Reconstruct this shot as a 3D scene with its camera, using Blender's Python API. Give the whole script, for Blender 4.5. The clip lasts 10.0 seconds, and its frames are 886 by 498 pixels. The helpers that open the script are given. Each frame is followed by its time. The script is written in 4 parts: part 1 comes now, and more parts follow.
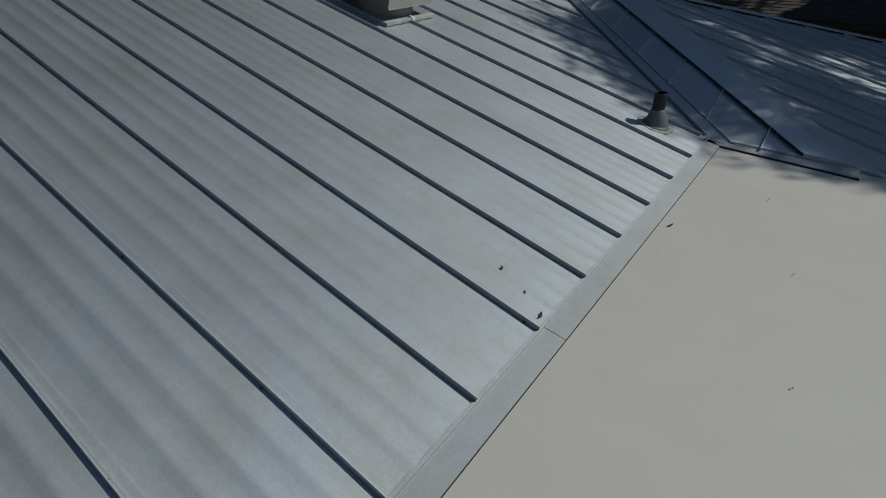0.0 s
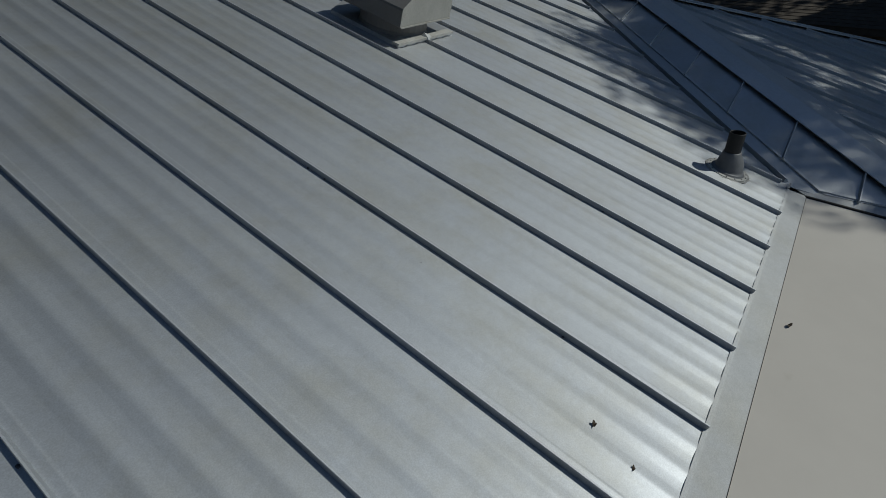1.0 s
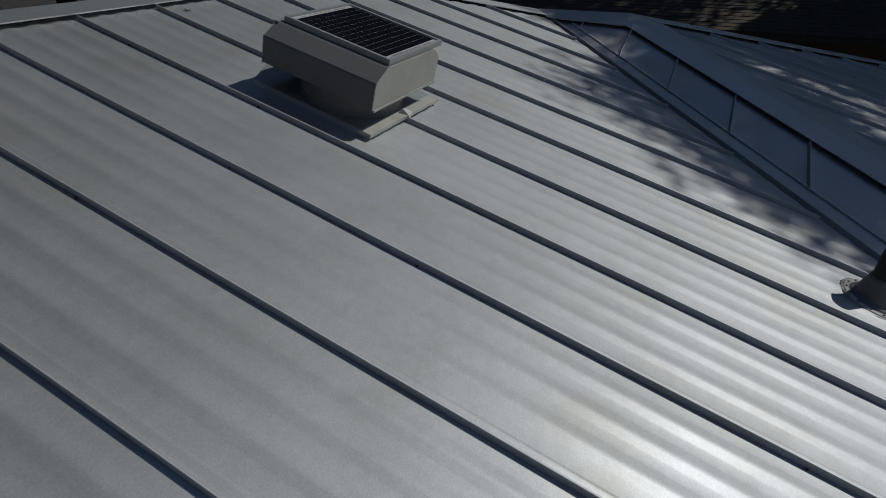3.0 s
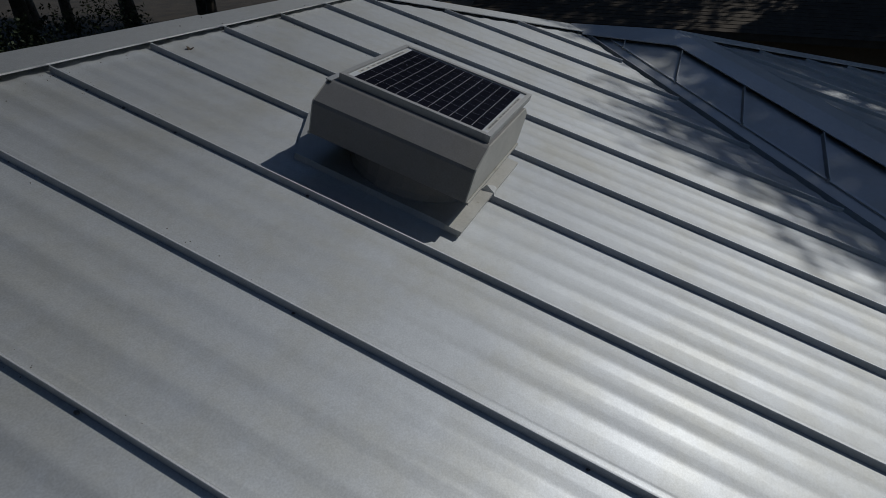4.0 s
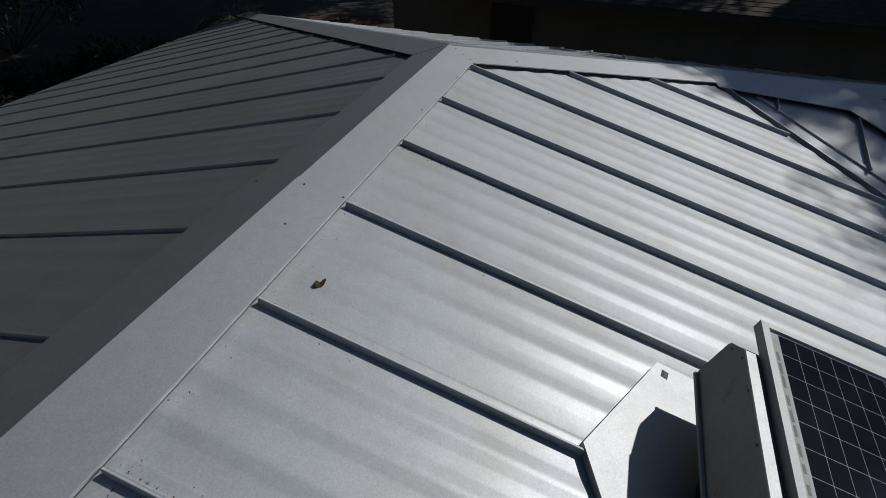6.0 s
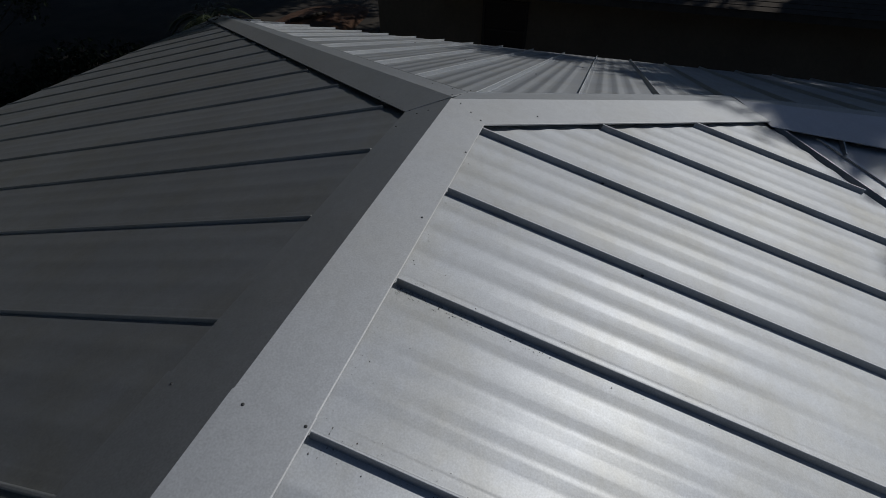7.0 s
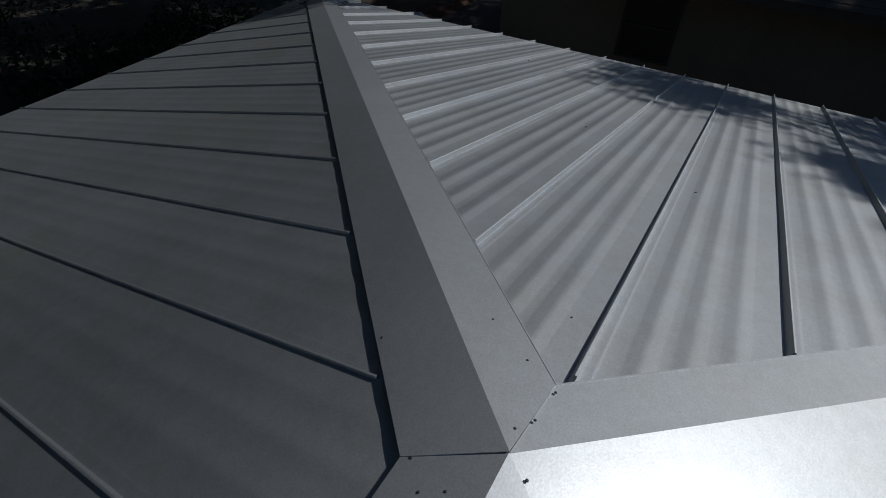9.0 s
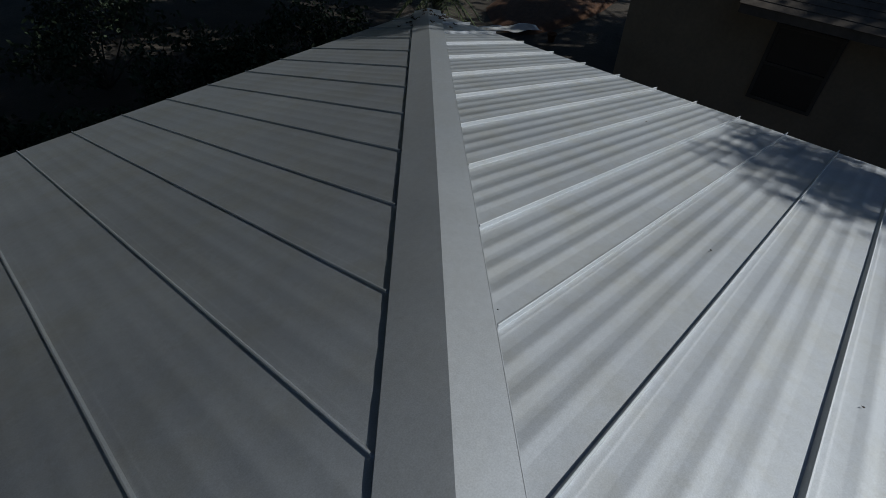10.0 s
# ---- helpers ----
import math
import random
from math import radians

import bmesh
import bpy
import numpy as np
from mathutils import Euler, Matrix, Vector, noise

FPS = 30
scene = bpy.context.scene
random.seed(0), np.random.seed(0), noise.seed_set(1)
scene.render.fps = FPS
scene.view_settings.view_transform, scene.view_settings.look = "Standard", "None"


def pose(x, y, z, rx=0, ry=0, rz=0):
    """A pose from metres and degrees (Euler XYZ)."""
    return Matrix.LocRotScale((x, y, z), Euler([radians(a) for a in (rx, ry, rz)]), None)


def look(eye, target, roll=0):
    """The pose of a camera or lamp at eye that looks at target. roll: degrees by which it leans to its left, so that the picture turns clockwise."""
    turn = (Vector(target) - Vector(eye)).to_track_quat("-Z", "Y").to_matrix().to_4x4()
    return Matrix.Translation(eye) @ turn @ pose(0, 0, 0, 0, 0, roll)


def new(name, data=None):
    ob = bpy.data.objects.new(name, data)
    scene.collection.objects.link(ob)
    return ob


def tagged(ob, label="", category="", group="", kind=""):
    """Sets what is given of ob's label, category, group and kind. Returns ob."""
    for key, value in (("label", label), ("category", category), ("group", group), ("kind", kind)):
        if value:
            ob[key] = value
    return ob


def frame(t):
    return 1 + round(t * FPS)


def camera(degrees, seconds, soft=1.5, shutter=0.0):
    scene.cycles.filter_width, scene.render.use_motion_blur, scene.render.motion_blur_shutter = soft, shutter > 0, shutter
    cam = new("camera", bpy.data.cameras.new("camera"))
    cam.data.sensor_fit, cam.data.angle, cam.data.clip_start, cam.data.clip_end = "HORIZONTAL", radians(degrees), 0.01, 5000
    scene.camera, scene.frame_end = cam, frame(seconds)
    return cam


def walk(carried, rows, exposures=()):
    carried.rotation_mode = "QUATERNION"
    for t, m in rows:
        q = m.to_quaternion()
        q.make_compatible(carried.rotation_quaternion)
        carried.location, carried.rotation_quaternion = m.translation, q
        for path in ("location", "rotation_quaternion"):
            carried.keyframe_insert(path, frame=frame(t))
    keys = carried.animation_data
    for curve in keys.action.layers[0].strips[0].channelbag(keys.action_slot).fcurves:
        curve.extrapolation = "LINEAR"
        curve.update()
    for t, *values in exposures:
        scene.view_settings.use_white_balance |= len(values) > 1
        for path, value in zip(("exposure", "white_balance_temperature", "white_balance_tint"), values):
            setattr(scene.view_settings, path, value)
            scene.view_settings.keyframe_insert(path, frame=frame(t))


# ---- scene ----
cam = camera(80.93, 10.0, soft=0.82)
PATH = [
    (0.0, (-1.3528, -0.5843, 1.2331), (0.4202, 0.7404, -0.1315), -0.483),
    (0.5, (-1.1006, -0.2605, 1.2239), (0.6818, 1.0488, -0.1431), -0.238),
    (1.0, (-0.8629, 0.0366, 1.2539), (0.9347, 1.3208, -0.1170), -0.208),
    (1.5, (-0.6310, 0.2942, 1.3084), (1.2060, 1.5280, -0.0566), -0.168),
    (2.0, (-0.3957, 0.5400, 1.3221), (1.4885, 1.6980, -0.0450), 0.083),
    (2.5, (-0.1401, 0.8071, 1.3209), (2.1032, 2.0329, -0.2493), -0.328),
    (4.0, (0.4904, 1.7451, 1.4266), (2.8166, 2.7434, -0.1833), -0.236),
    (4.5, (0.6875, 2.1463, 1.5228), (3.0263, 3.0563, -0.1210), 0.127),
    (5.0, (0.8445, 2.5153, 1.5937), (3.1648, 3.3584, -0.1108), 0.401),
    (5.5, (1.0899, 2.8146, 1.7026), (3.3738, 3.5944, -0.0794), 0.952),
    (7.0, (2.0224, 3.3033, 1.8084), (3.9670, 3.8850, 0.1835), 0.765),
    (7.5, (2.3748, 3.3929, 1.8246), (4.2893, 3.9418, 0.1533), 0.884),
    (8.0, (2.7244, 3.4773, 1.8489), (4.5907, 4.0514, 0.1322), 1.058),
    (8.5, (3.0760, 3.5582, 1.8648), (4.8578, 4.2814, 0.1149), 0.952),
    (9.0, (3.4026, 3.7081, 1.8318), (5.0511, 4.6716, 0.0671), 1.037),
    (9.5, (3.6948, 3.8641, 1.8585), (5.1775, 5.0602, 0.0891), 0.590),
    (10.0, (3.9636, 4.0535, 1.9415), (5.3569, 5.3336, 0.1582), 0.936),
]
EXPOSURES = [(0.0, -1.02, 5660, 1), (0.5, -1.09, 5680, 1), (1.5, -1.17, 5800, 3), (2.0, -1.24, 5840, 5), (2.5, -1.29, 5850, 6), (4.0, -1.37, 5790, 7), (5.0, -1.29, 5760, 8), (5.5, -1.05, 5760, 8), (7.0, -1.52, 5750, 9), (8.5, -1.41, 5640, 9), (9.0, -1.16, 5600, 8), (9.5, -0.85, 5590, 7), (10.0, -0.56, 5590, 6)]
walk(cam, [(t, look(eye, target, roll)) for t, eye, target, roll in PATH], EXPOSURES)

# ---- light ----
SUN_AZ, SUN_EL = radians(-48.0), radians(46.0)
SUN_DIR = Vector((math.cos(SUN_EL) * math.cos(SUN_AZ), math.cos(SUN_EL) * math.sin(SUN_AZ), math.sin(SUN_EL)))
world = bpy.data.worlds.new("sky")
scene.world = world
world.use_nodes = True
wn = world.node_tree.nodes
sky = wn.new("ShaderNodeTexSky")
sky.sky_type = "NISHITA"
sky.sun_disc = False
sky.dust_density = 0.6
sky.ozone_density = 2.5
sky.sun_elevation = SUN_EL
sky.sun_rotation = math.pi / 2 - SUN_AZ
bg = wn["Background"]
bg.inputs["Strength"].default_value = 0.085
world.node_tree.links.new(sky.outputs["Color"], bg.inputs["Color"])
sun_data = bpy.data.lights.new("sun", "SUN")
sun_data.energy = 4.2
sun_data.angle = radians(0.53)
sun_data.color = (1.0, 0.91, 0.785)
sun = new("sun", sun_data)
sun.matrix_world = look(SUN_DIR * 60, (0, 0, 0))


# ---- materials ----
def material(name, build):
    mat = bpy.data.materials.new(name)
    mat.use_nodes = True
    nt = mat.node_tree
    bsdf = nt.nodes["Principled BSDF"]
    build(nt, bsdf)
    return mat


def tex_noise(nt, scale, detail=3.0, rough=0.55, stretch=(1, 1, 1)):
    co = nt.nodes.new("ShaderNodeTexCoord")
    mp = nt.nodes.new("ShaderNodeMapping")
    mp.inputs["Scale"].default_value = stretch
    nz = nt.nodes.new("ShaderNodeTexNoise")
    nz.inputs["Scale"].default_value = scale
    nz.inputs["Detail"].default_value = detail
    nz.inputs["Roughness"].default_value = rough
    nt.links.new(co.outputs["Object"], mp.inputs["Vector"])
    nt.links.new(mp.outputs["Vector"], nz.inputs["Vector"])
    return nz.outputs["Fac"]


def ramp(nt, fac, stops):
    r = nt.nodes.new("ShaderNodeValToRGB")
    while len(r.color_ramp.elements) < len(stops):
        r.color_ramp.elements.new(0.5)
    for el, (pos, col) in zip(r.color_ramp.elements, stops):
        el.position = pos
        el.color = (*col, 1) if len(col) == 3 else col
    nt.links.new(fac, r.inputs["Fac"])
    return r.outputs["Color"]


def mix_col(nt, fac, a, b, mode="MIX"):
    m = nt.nodes.new("ShaderNodeMix")
    m.data_type = "RGBA"
    m.blend_type = mode
    for sock, v in ((m.inputs["Factor"], fac), (m.inputs[6], a), (m.inputs[7], b)):
        if isinstance(v, (int, float)):
            sock.default_value = v
        elif isinstance(v, tuple):
            sock.default_value = (*v, 1)
        else:
            nt.links.new(v, sock)
    return m.outputs[2]


def span(nt, fac, lo, hi):
    m = nt.nodes.new("ShaderNodeMapRange")
    m.inputs["To Min"].default_value = lo
    m.inputs["To Max"].default_value = hi
    m.inputs["From Min"].default_value = 0.25
    m.inputs["From Max"].default_value = 0.75
    nt.links.new(fac, m.inputs["Value"])
    return m.outputs["Result"]


def add_bump(nt, bsdf, fac, strength, distance):
    b = nt.nodes.new("ShaderNodeBump")
    b.inputs["Strength"].default_value = strength
    b.inputs["Distance"].default_value = distance
    nt.links.new(fac, b.inputs["Height"])
    nt.links.new(b.outputs["Normal"], bsdf.inputs["Normal"])


def metal(tone, tone2, rough, metallic=1.0, tint_random=0.06, dirt=0.25, gloss=0.0, even=0.0, specks=True):
    """Sheet metal: slow tone changes, fine spangle, faint residue, scattered specks; gloss adds a share of a smoother lobe, even a share of one with no wide tail."""
    def build(nt, bsdf):
        big = tex_noise(nt, 1.3, 4, 0.6)
        fine = tex_noise(nt, 260, 2, 0.5)
        col = ramp(nt, big, [(0.3, tone), (0.7, tone2)])
        grain = ramp(nt, fine, [(0.3, (0.85, 0.85, 0.85)), (0.7, (1.0, 1.0, 1.0))])
        col = mix_col(nt, 1.0, col, grain, "MULTIPLY")
        mottle = ramp(nt, tex_noise(nt, 34, 4, 0.65), [(0.32, (0.93, 0.93, 0.93)), (0.68, (1.0, 1.0, 1.0))])
        col = mix_col(nt, 1.0, col, mottle, "MULTIPLY")
        stain = tex_noise(nt, 3.1, 6, 0.7)
        stain_c = ramp(nt, stain, [(0.44, (1, 1, 1)), (0.70, (0.90, 0.86, 0.76))])
        col = mix_col(nt, dirt, col, mix_col(nt, 1.0, col, stain_c, "MULTIPLY"))
        # specks of dirt, in loose patches
        if specks:
            co = nt.nodes.new("ShaderNodeTexCoord")
            vo = nt.nodes.new("ShaderNodeTexVoronoi")
            vo.inputs["Scale"].default_value = 7.0
            nt.links.new(co.outputs["Object"], vo.inputs["Vector"])
            dots = ramp(nt, vo.outputs["Distance"], [(0.010, (1, 1, 1)), (0.017, (0, 0, 0))])
            patch = ramp(nt, tex_noise(nt, 0.9, 3, 0.5), [(0.50, (0, 0, 0)), (0.62, (1, 1, 1))])
            col = mix_col(nt, mix_col(nt, 1.0, dots, patch, "MULTIPLY"), col, (0.10, 0.09, 0.08))
        oi = nt.nodes.new("ShaderNodeObjectInfo")
        hs = nt.nodes.new("ShaderNodeHueSaturation")
        mr = nt.nodes.new("ShaderNodeMapRange")
        mr.inputs["To Min"].default_value = 1 - tint_random
        mr.inputs["To Max"].default_value = 1.0
        nt.links.new(oi.outputs["Random"], mr.inputs["Value"])
        nt.links.new(mr.outputs["Result"], hs.inputs["Value"])
        nt.links.new(col, hs.inputs["Color"])
        nt.links.new(hs.outputs["Color"], bsdf.inputs["Base Color"])
        bsdf.inputs["Metallic"].default_value = metallic
        blotch = tex_noise(nt, 4.5, 7, 0.7)
        nt.links.new(span(nt, blotch, rough - 0.025, rough + 0.03), bsdf.inputs["Roughness"])
        add_bump(nt, bsdf, fine, 0.09, 0.001)
        out = bsdf.outputs["BSDF"]
        bump_normal = bsdf.inputs["Normal"].links[0].from_socket

        def blend(share, other):
            mx = nt.nodes.new("ShaderNodeMixShader")
            mx.inputs["Fac"].default_value = share
            nt.links.new(out, mx.inputs[1])
            nt.links.new(other, mx.inputs[2])
            return mx.outputs["Shader"]

        for share, width, law in ((even, rough + 0.06, "BECKMANN"), (gloss, 0.38, "GGX")):
            if share:
                lobe = nt.nodes.new("ShaderNodeBsdfAnisotropic")
                lobe.distribution = law
                lobe.inputs["Roughness"].default_value = width
                nt.links.new(hs.outputs["Color"], lobe.inputs["Color"])
                nt.links.new(bump_normal, lobe.inputs["Normal"])
                out = blend(share, lobe.outputs["BSDF"])
        nt.links.new(out, nt.nodes["Material Output"].inputs["Surface"])
    return build


def matte(c1, c2, scale, rough=0.85, bump=0.3, dist=0.004, speck=None, grain=0.86):
    def build(nt, bsdf):
        n1 = tex_noise(nt, scale, 6, 0.65)
        n2 = tex_noise(nt, scale * 14, 4, 0.6)
        col = ramp(nt, n1, [(0.3, c1), (0.7, c2)])
        col = mix_col(nt, 1.0, col, ramp(nt, n2, [(0.3, (grain, grain, grain)), (0.7, (1, 1, 1))]), "MULTIPLY")
        if speck:
            n3 = tex_noise(nt, speck[0], 5, 0.7)
            col = mix_col(nt, ramp(nt, n3, [(speck[1], (0, 0, 0)), (speck[1] + 0.1, (1, 1, 1))]), col, speck[2])
        nt.links.new(col, bsdf.inputs["Base Color"])
        bsdf.inputs["Roughness"].default_value = rough
        add_bump(nt, bsdf, n2, bump, dist)
    return build


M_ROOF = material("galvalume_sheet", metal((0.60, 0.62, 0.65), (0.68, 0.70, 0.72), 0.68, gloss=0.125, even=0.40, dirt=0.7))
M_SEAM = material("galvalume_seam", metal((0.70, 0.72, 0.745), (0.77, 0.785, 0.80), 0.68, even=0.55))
M_CAP = material("galvalume_cap", metal((0.70, 0.72, 0.745), (0.76, 0.775, 0.79), 0.68, tint_random=0.03, gloss=0.22, even=0.40, specks=False))
M_FLASH = material("flashing_metal", metal((0.58, 0.60, 0.62), (0.66, 0.67, 0.68), 0.58, metallic=0.95))
M_FAN = material("fan_housing_paint", metal((0.195, 0.19, 0.188), (0.235, 0.23, 0.225), 0.6, metallic=0.2, dirt=0.8))
M_FANEND = material("weathered_housing_paint", matte((0.40, 0.385, 0.345), (0.49, 0.475, 0.43), 7, 0.55, 0.15, 0.001, (12, 0.62, (0.28, 0.25, 0.20))))
M_FLANGE = material("weathered_flange_paint", matte((0.47, 0.455, 0.41), (0.60, 0.585, 0.54), 9, 0.6, 0.2, 0.001, (14, 0.66, (0.22, 0.17, 0.11))))
M_ALU = material("aluminium_frame", metal((0.50, 0.505, 0.51), (0.56, 0.56, 0.56), 0.62, metallic=0.9))
# paler hem metal: the sun caught on the front slope's cap edges, put into colour
M_HEM = material("sunlit_hem_metal", metal((0.78, 0.785, 0.79), (0.84, 0.84, 0.84), 0.6))
M_APRON = material("apron_metal", metal((0.56, 0.57, 0.58), (0.63, 0.635, 0.635), 0.74, metallic=0.95, even=0.3, dirt=0.5))
M_MEMBRANE = material("beige_roof_coating", matte((0.62, 0.57, 0.50), (0.67, 0.62, 0.55), 0.35, 0.75, 0.05, 0.0006, (1.7, 0.70, (0.55, 0.50, 0.42)), 0.96))
M_DECK = material("roof_deck_wood", matte((0.10, 0.075, 0.05), (0.15, 0.11, 0.075), 6))
M_WALL = material("house_wall_stucco", matte((0.34, 0.30, 0.25), (0.40, 0.36, 0.30), 2))
M_DARKWALL = material("brown_neighbour_wall", matte((0.19, 0.15, 0.105), (0.25, 0.20, 0.14), 1.2, 0.9))
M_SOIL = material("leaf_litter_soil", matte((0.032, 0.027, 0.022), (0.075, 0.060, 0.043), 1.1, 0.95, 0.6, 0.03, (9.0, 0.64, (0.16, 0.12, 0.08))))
M_MULCH = material("brown_mulch", matte((0.07, 0.034, 0.018), (0.15, 0.075, 0.038), 7, 0.95, 0.8, 0.03))
M_PIPE = material("black_pipe_plastic", matte((0.012, 0.012, 0.013), (0.022, 0.021, 0.02), 8, 0.55, 0.2, 0.001))
M_BOOT = material("grey_rubber_boot", matte((0.16, 0.16, 0.165), (0.22, 0.22, 0.22), 9, 0.5, 0.3, 0.002))
M_SEALANT = material("roof_sealant", matte((0.30, 0.29, 0.26), (0.48, 0.46, 0.42), 30, 0.5, 0.6, 0.003))
M_LEAFDRY = material("dry_leaf", matte((0.05, 0.035, 0.022), (0.11, 0.08, 0.05), 40, 0.8))
M_LEAF = material("tree_leaves", matte((0.035, 0.055, 0.018), (0.07, 0.10, 0.035), 3, 0.6, 0.1, 0.001))
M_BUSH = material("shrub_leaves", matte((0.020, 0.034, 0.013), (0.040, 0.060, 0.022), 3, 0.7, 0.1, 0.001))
M_PALM = material("palm_leaves", matte((0.05, 0.07, 0.03), (0.10, 0.12, 0.05), 5, 0.5, 0.1, 0.001))
M_BARK = material("tree_bark", matte((0.06, 0.048, 0.038), (0.12, 0.10, 0.08), 5, 0.95, 0.9, 0.02))
M_SHINGLE = material("asphalt_shingle", matte((0.075, 0.061, 0.048), (0.125, 0.104, 0.083), 4, 0.95, 0.5, 0.004))
M_CELL = material("solar_cell", matte((0.008, 0.0085, 0.015), (0.013, 0.0135, 0.023), 14, 0.16, 0.05, 0.0005))
M_BACK = material("panel_backsheet", matte((0.55, 0.56, 0.58), (0.62, 0.63, 0.64), 10, 0.4, 0.05, 0.0005))
M_SCREW = material("screw_steel", matte((0.04, 0.04, 0.042), (0.09, 0.09, 0.09), 40, 0.5))
M_DEBRIS = material("white_tarp", matte((0.60, 0.60, 0.58), (0.72, 0.72, 0.70), 6, 0.6))
M_DARKGLASS = material("dark_window_glass", matte((0.010, 0.011, 0.014), (0.016, 0.017, 0.020), 2, 0.45, 0.0, 0.001))
M_TRIM = material("dark_trim", matte((0.045, 0.04, 0.035), (0.06, 0.052, 0.045), 5, 0.7))

# ---- plan: S is the seam spacing in metres; plan numbers below are in seams ----
S = 0.406
TP = 0.2715
CP, SP = 1 / math.hypot(1, TP), TP / math.hypot(1, TP)
JX, JY = 9.323, 9.3745
JZ = TP * JY
VC = 6.05
K1 = ((JX + JY + VC) / 2, (JX + JY - VC) / 2)
HD = 7.97
K2 = (K1[0], K1[0] - HD)
K2Z = TP * (K2[0] - VC)
EAVE_C, EAVE_B = 12.22, 12.45
FLAT_Z = -0.055 * S
GROUND_Z = -7.0 * S
WEST = -14.0
E_FOOT, E_WEST = -4.7, 5.95

SLOPES = {
    "A": (lambda u, v: (u, v, TP * v), (0, -SP, CP)),
    "B": (lambda u, v: (u, JY + v, JZ - TP * v), (0, SP, CP)),
    "C": (lambda u, v: (JX + v, u, JZ - TP * v), (SP, 0, CP)),
    "D": (lambda u, v: (v, u, TP * (v - VC)), (-SP, 0, CP)),
    "E": (lambda u, v: (u, v, K2Z + TP * (v - K2[1])), (0, -SP, CP)),
}


def at(slope, u, v, h=0.0):
    """A place on a roof slope: u across the seams, v along them (in seams), h metres off the sheet plane."""
    f, n = SLOPES[slope]
    return Vector(f(u, v)) * S + Vector(n) * h


def link(name, bm, mat, parent=None, smooth=False):
    me = bpy.data.meshes.new(name)
    bm.normal_update()
    bm.to_mesh(me)
    bm.free()
    if mat:
        me.materials.append(mat)
    if smooth:
        for p in me.polygons:
            p.use_smooth = True
    ob = new(name, me)
    if parent:
        ob.parent = parent
    return ob


def part(name, bm, mat, parent, label="", smooth=False):
    ob = link(name, bm, mat, parent, smooth)
    return tagged(ob, label) if label else ob


def hull(bm, pts):
    vs = [bm.verts.new(p) for p in pts]
    res = bmesh.ops.convex_hull(bm, input=vs)
    junk = [e for e in res["geom_interior"] if isinstance(e, bmesh.types.BMVert)]
    if junk:
        bmesh.ops.delete(bm, geom=junk, context="VERTS")


def box(bm, x0, y0, z0, x1, y1, z1, m=None):
    m = m or Matrix.Identity(4)
    v = [bm.verts.new(m @ Vector((x, y, z))) for z in (z0, z1) for x, y in ((x0, y0), (x1, y0), (x1, y1), (x0, y1))]
    for f in ((3, 2, 1, 0), (4, 5, 6, 7), (0, 1, 5, 4), (1, 2, 6, 5), (2, 3, 7, 6), (3, 0, 4, 7)):
        bm.faces.new([v[i] for i in f])


def slab(bm, top, down):
    """A plate: the polygon top, thickened by the vector down."""
    a = [bm.verts.new(p) for p in top]
    b = [bm.verts.new(Vector(p) + Vector(down)) for p in top]
    n = len(top)
    bm.faces.new(a)
    bm.faces.new(b[::-1])
    for i in range(n):
        bm.faces.new([a[i], b[i], b[(i + 1) % n], a[(i + 1) % n]])
    bmesh.ops.recalc_face_normals(bm, faces=bm.faces)


def tube(bm, p0, p1, r0, r1, seg=12, caps=True):
    p0, p1 = Vector(p0), Vector(p1)
    d = (p1 - p0).normalized()
    q = d.to_track_quat("Z", "Y")
    rings = []
    for p, r in ((p0, r0), (p1, r1)):
        rings.append([bm.verts.new(p + q @ Vector((r * math.cos(a), r * math.sin(a), 0)))
                      for a in (2 * math.pi * k / seg for k in range(seg))])
    for k in range(seg):
        bm.faces.new([rings[0][k], rings[0][(k + 1) % seg], rings[1][(k + 1) % seg], rings[1][k]])
    if caps:
        bm.faces.new(rings[0][::-1])
        bm.faces.new(rings[1])


def lathe(bm, origin, axis, profile, seg=24):
    q = Vector(axis).to_track_quat("Z", "Y")
    rings = [[bm.verts.new(Vector(origin) + q @ Vector((r * math.cos(2 * math.pi * k / seg), r * math.sin(2 * math.pi * k / seg), z)))
              for k in range(seg)] for r, z in profile]
    for a, b in zip(rings, rings[1:]):
        for k in range(seg):
            bm.faces.new([a[k], a[(k + 1) % seg], b[(k + 1) % seg], b[k]])


# ---- ground ----
bm = bmesh.new()
N = 48
span_m = 400.0
gv = {}
for i in range(N + 1):
    for j in range(N + 1):
        fx, fy = 2 * i / N - 1, 2 * j / N - 1
        x, y = 10 + span_m * fx * abs(fx), 12 + span_m * fy * abs(fy)
        gv[i, j] = bm.verts.new((x, y, GROUND_Z + 0.06 * noise.noise(Vector((x * 0.3, y * 0.3, 0)))))
for i in range(N):
    for j in range(N):
        bm.faces.new([gv[i, j], gv[i + 1, j], gv[i + 1, j + 1], gv[i, j + 1]])
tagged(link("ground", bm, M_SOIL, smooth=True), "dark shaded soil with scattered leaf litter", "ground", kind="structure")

# ---- house body under the roof ----
bm = bmesh.new()
box(bm, WEST * S + 0.3, 0.3, GROUND_Z - 0.1, (JX + EAVE_C) * S - 0.45, (JY + EAVE_B) * S - 0.45, -0.85 * S)
tagged(link("house_wall", bm, M_WALL), "plain stucco house wall under the metal roof", "wall", kind="structure")

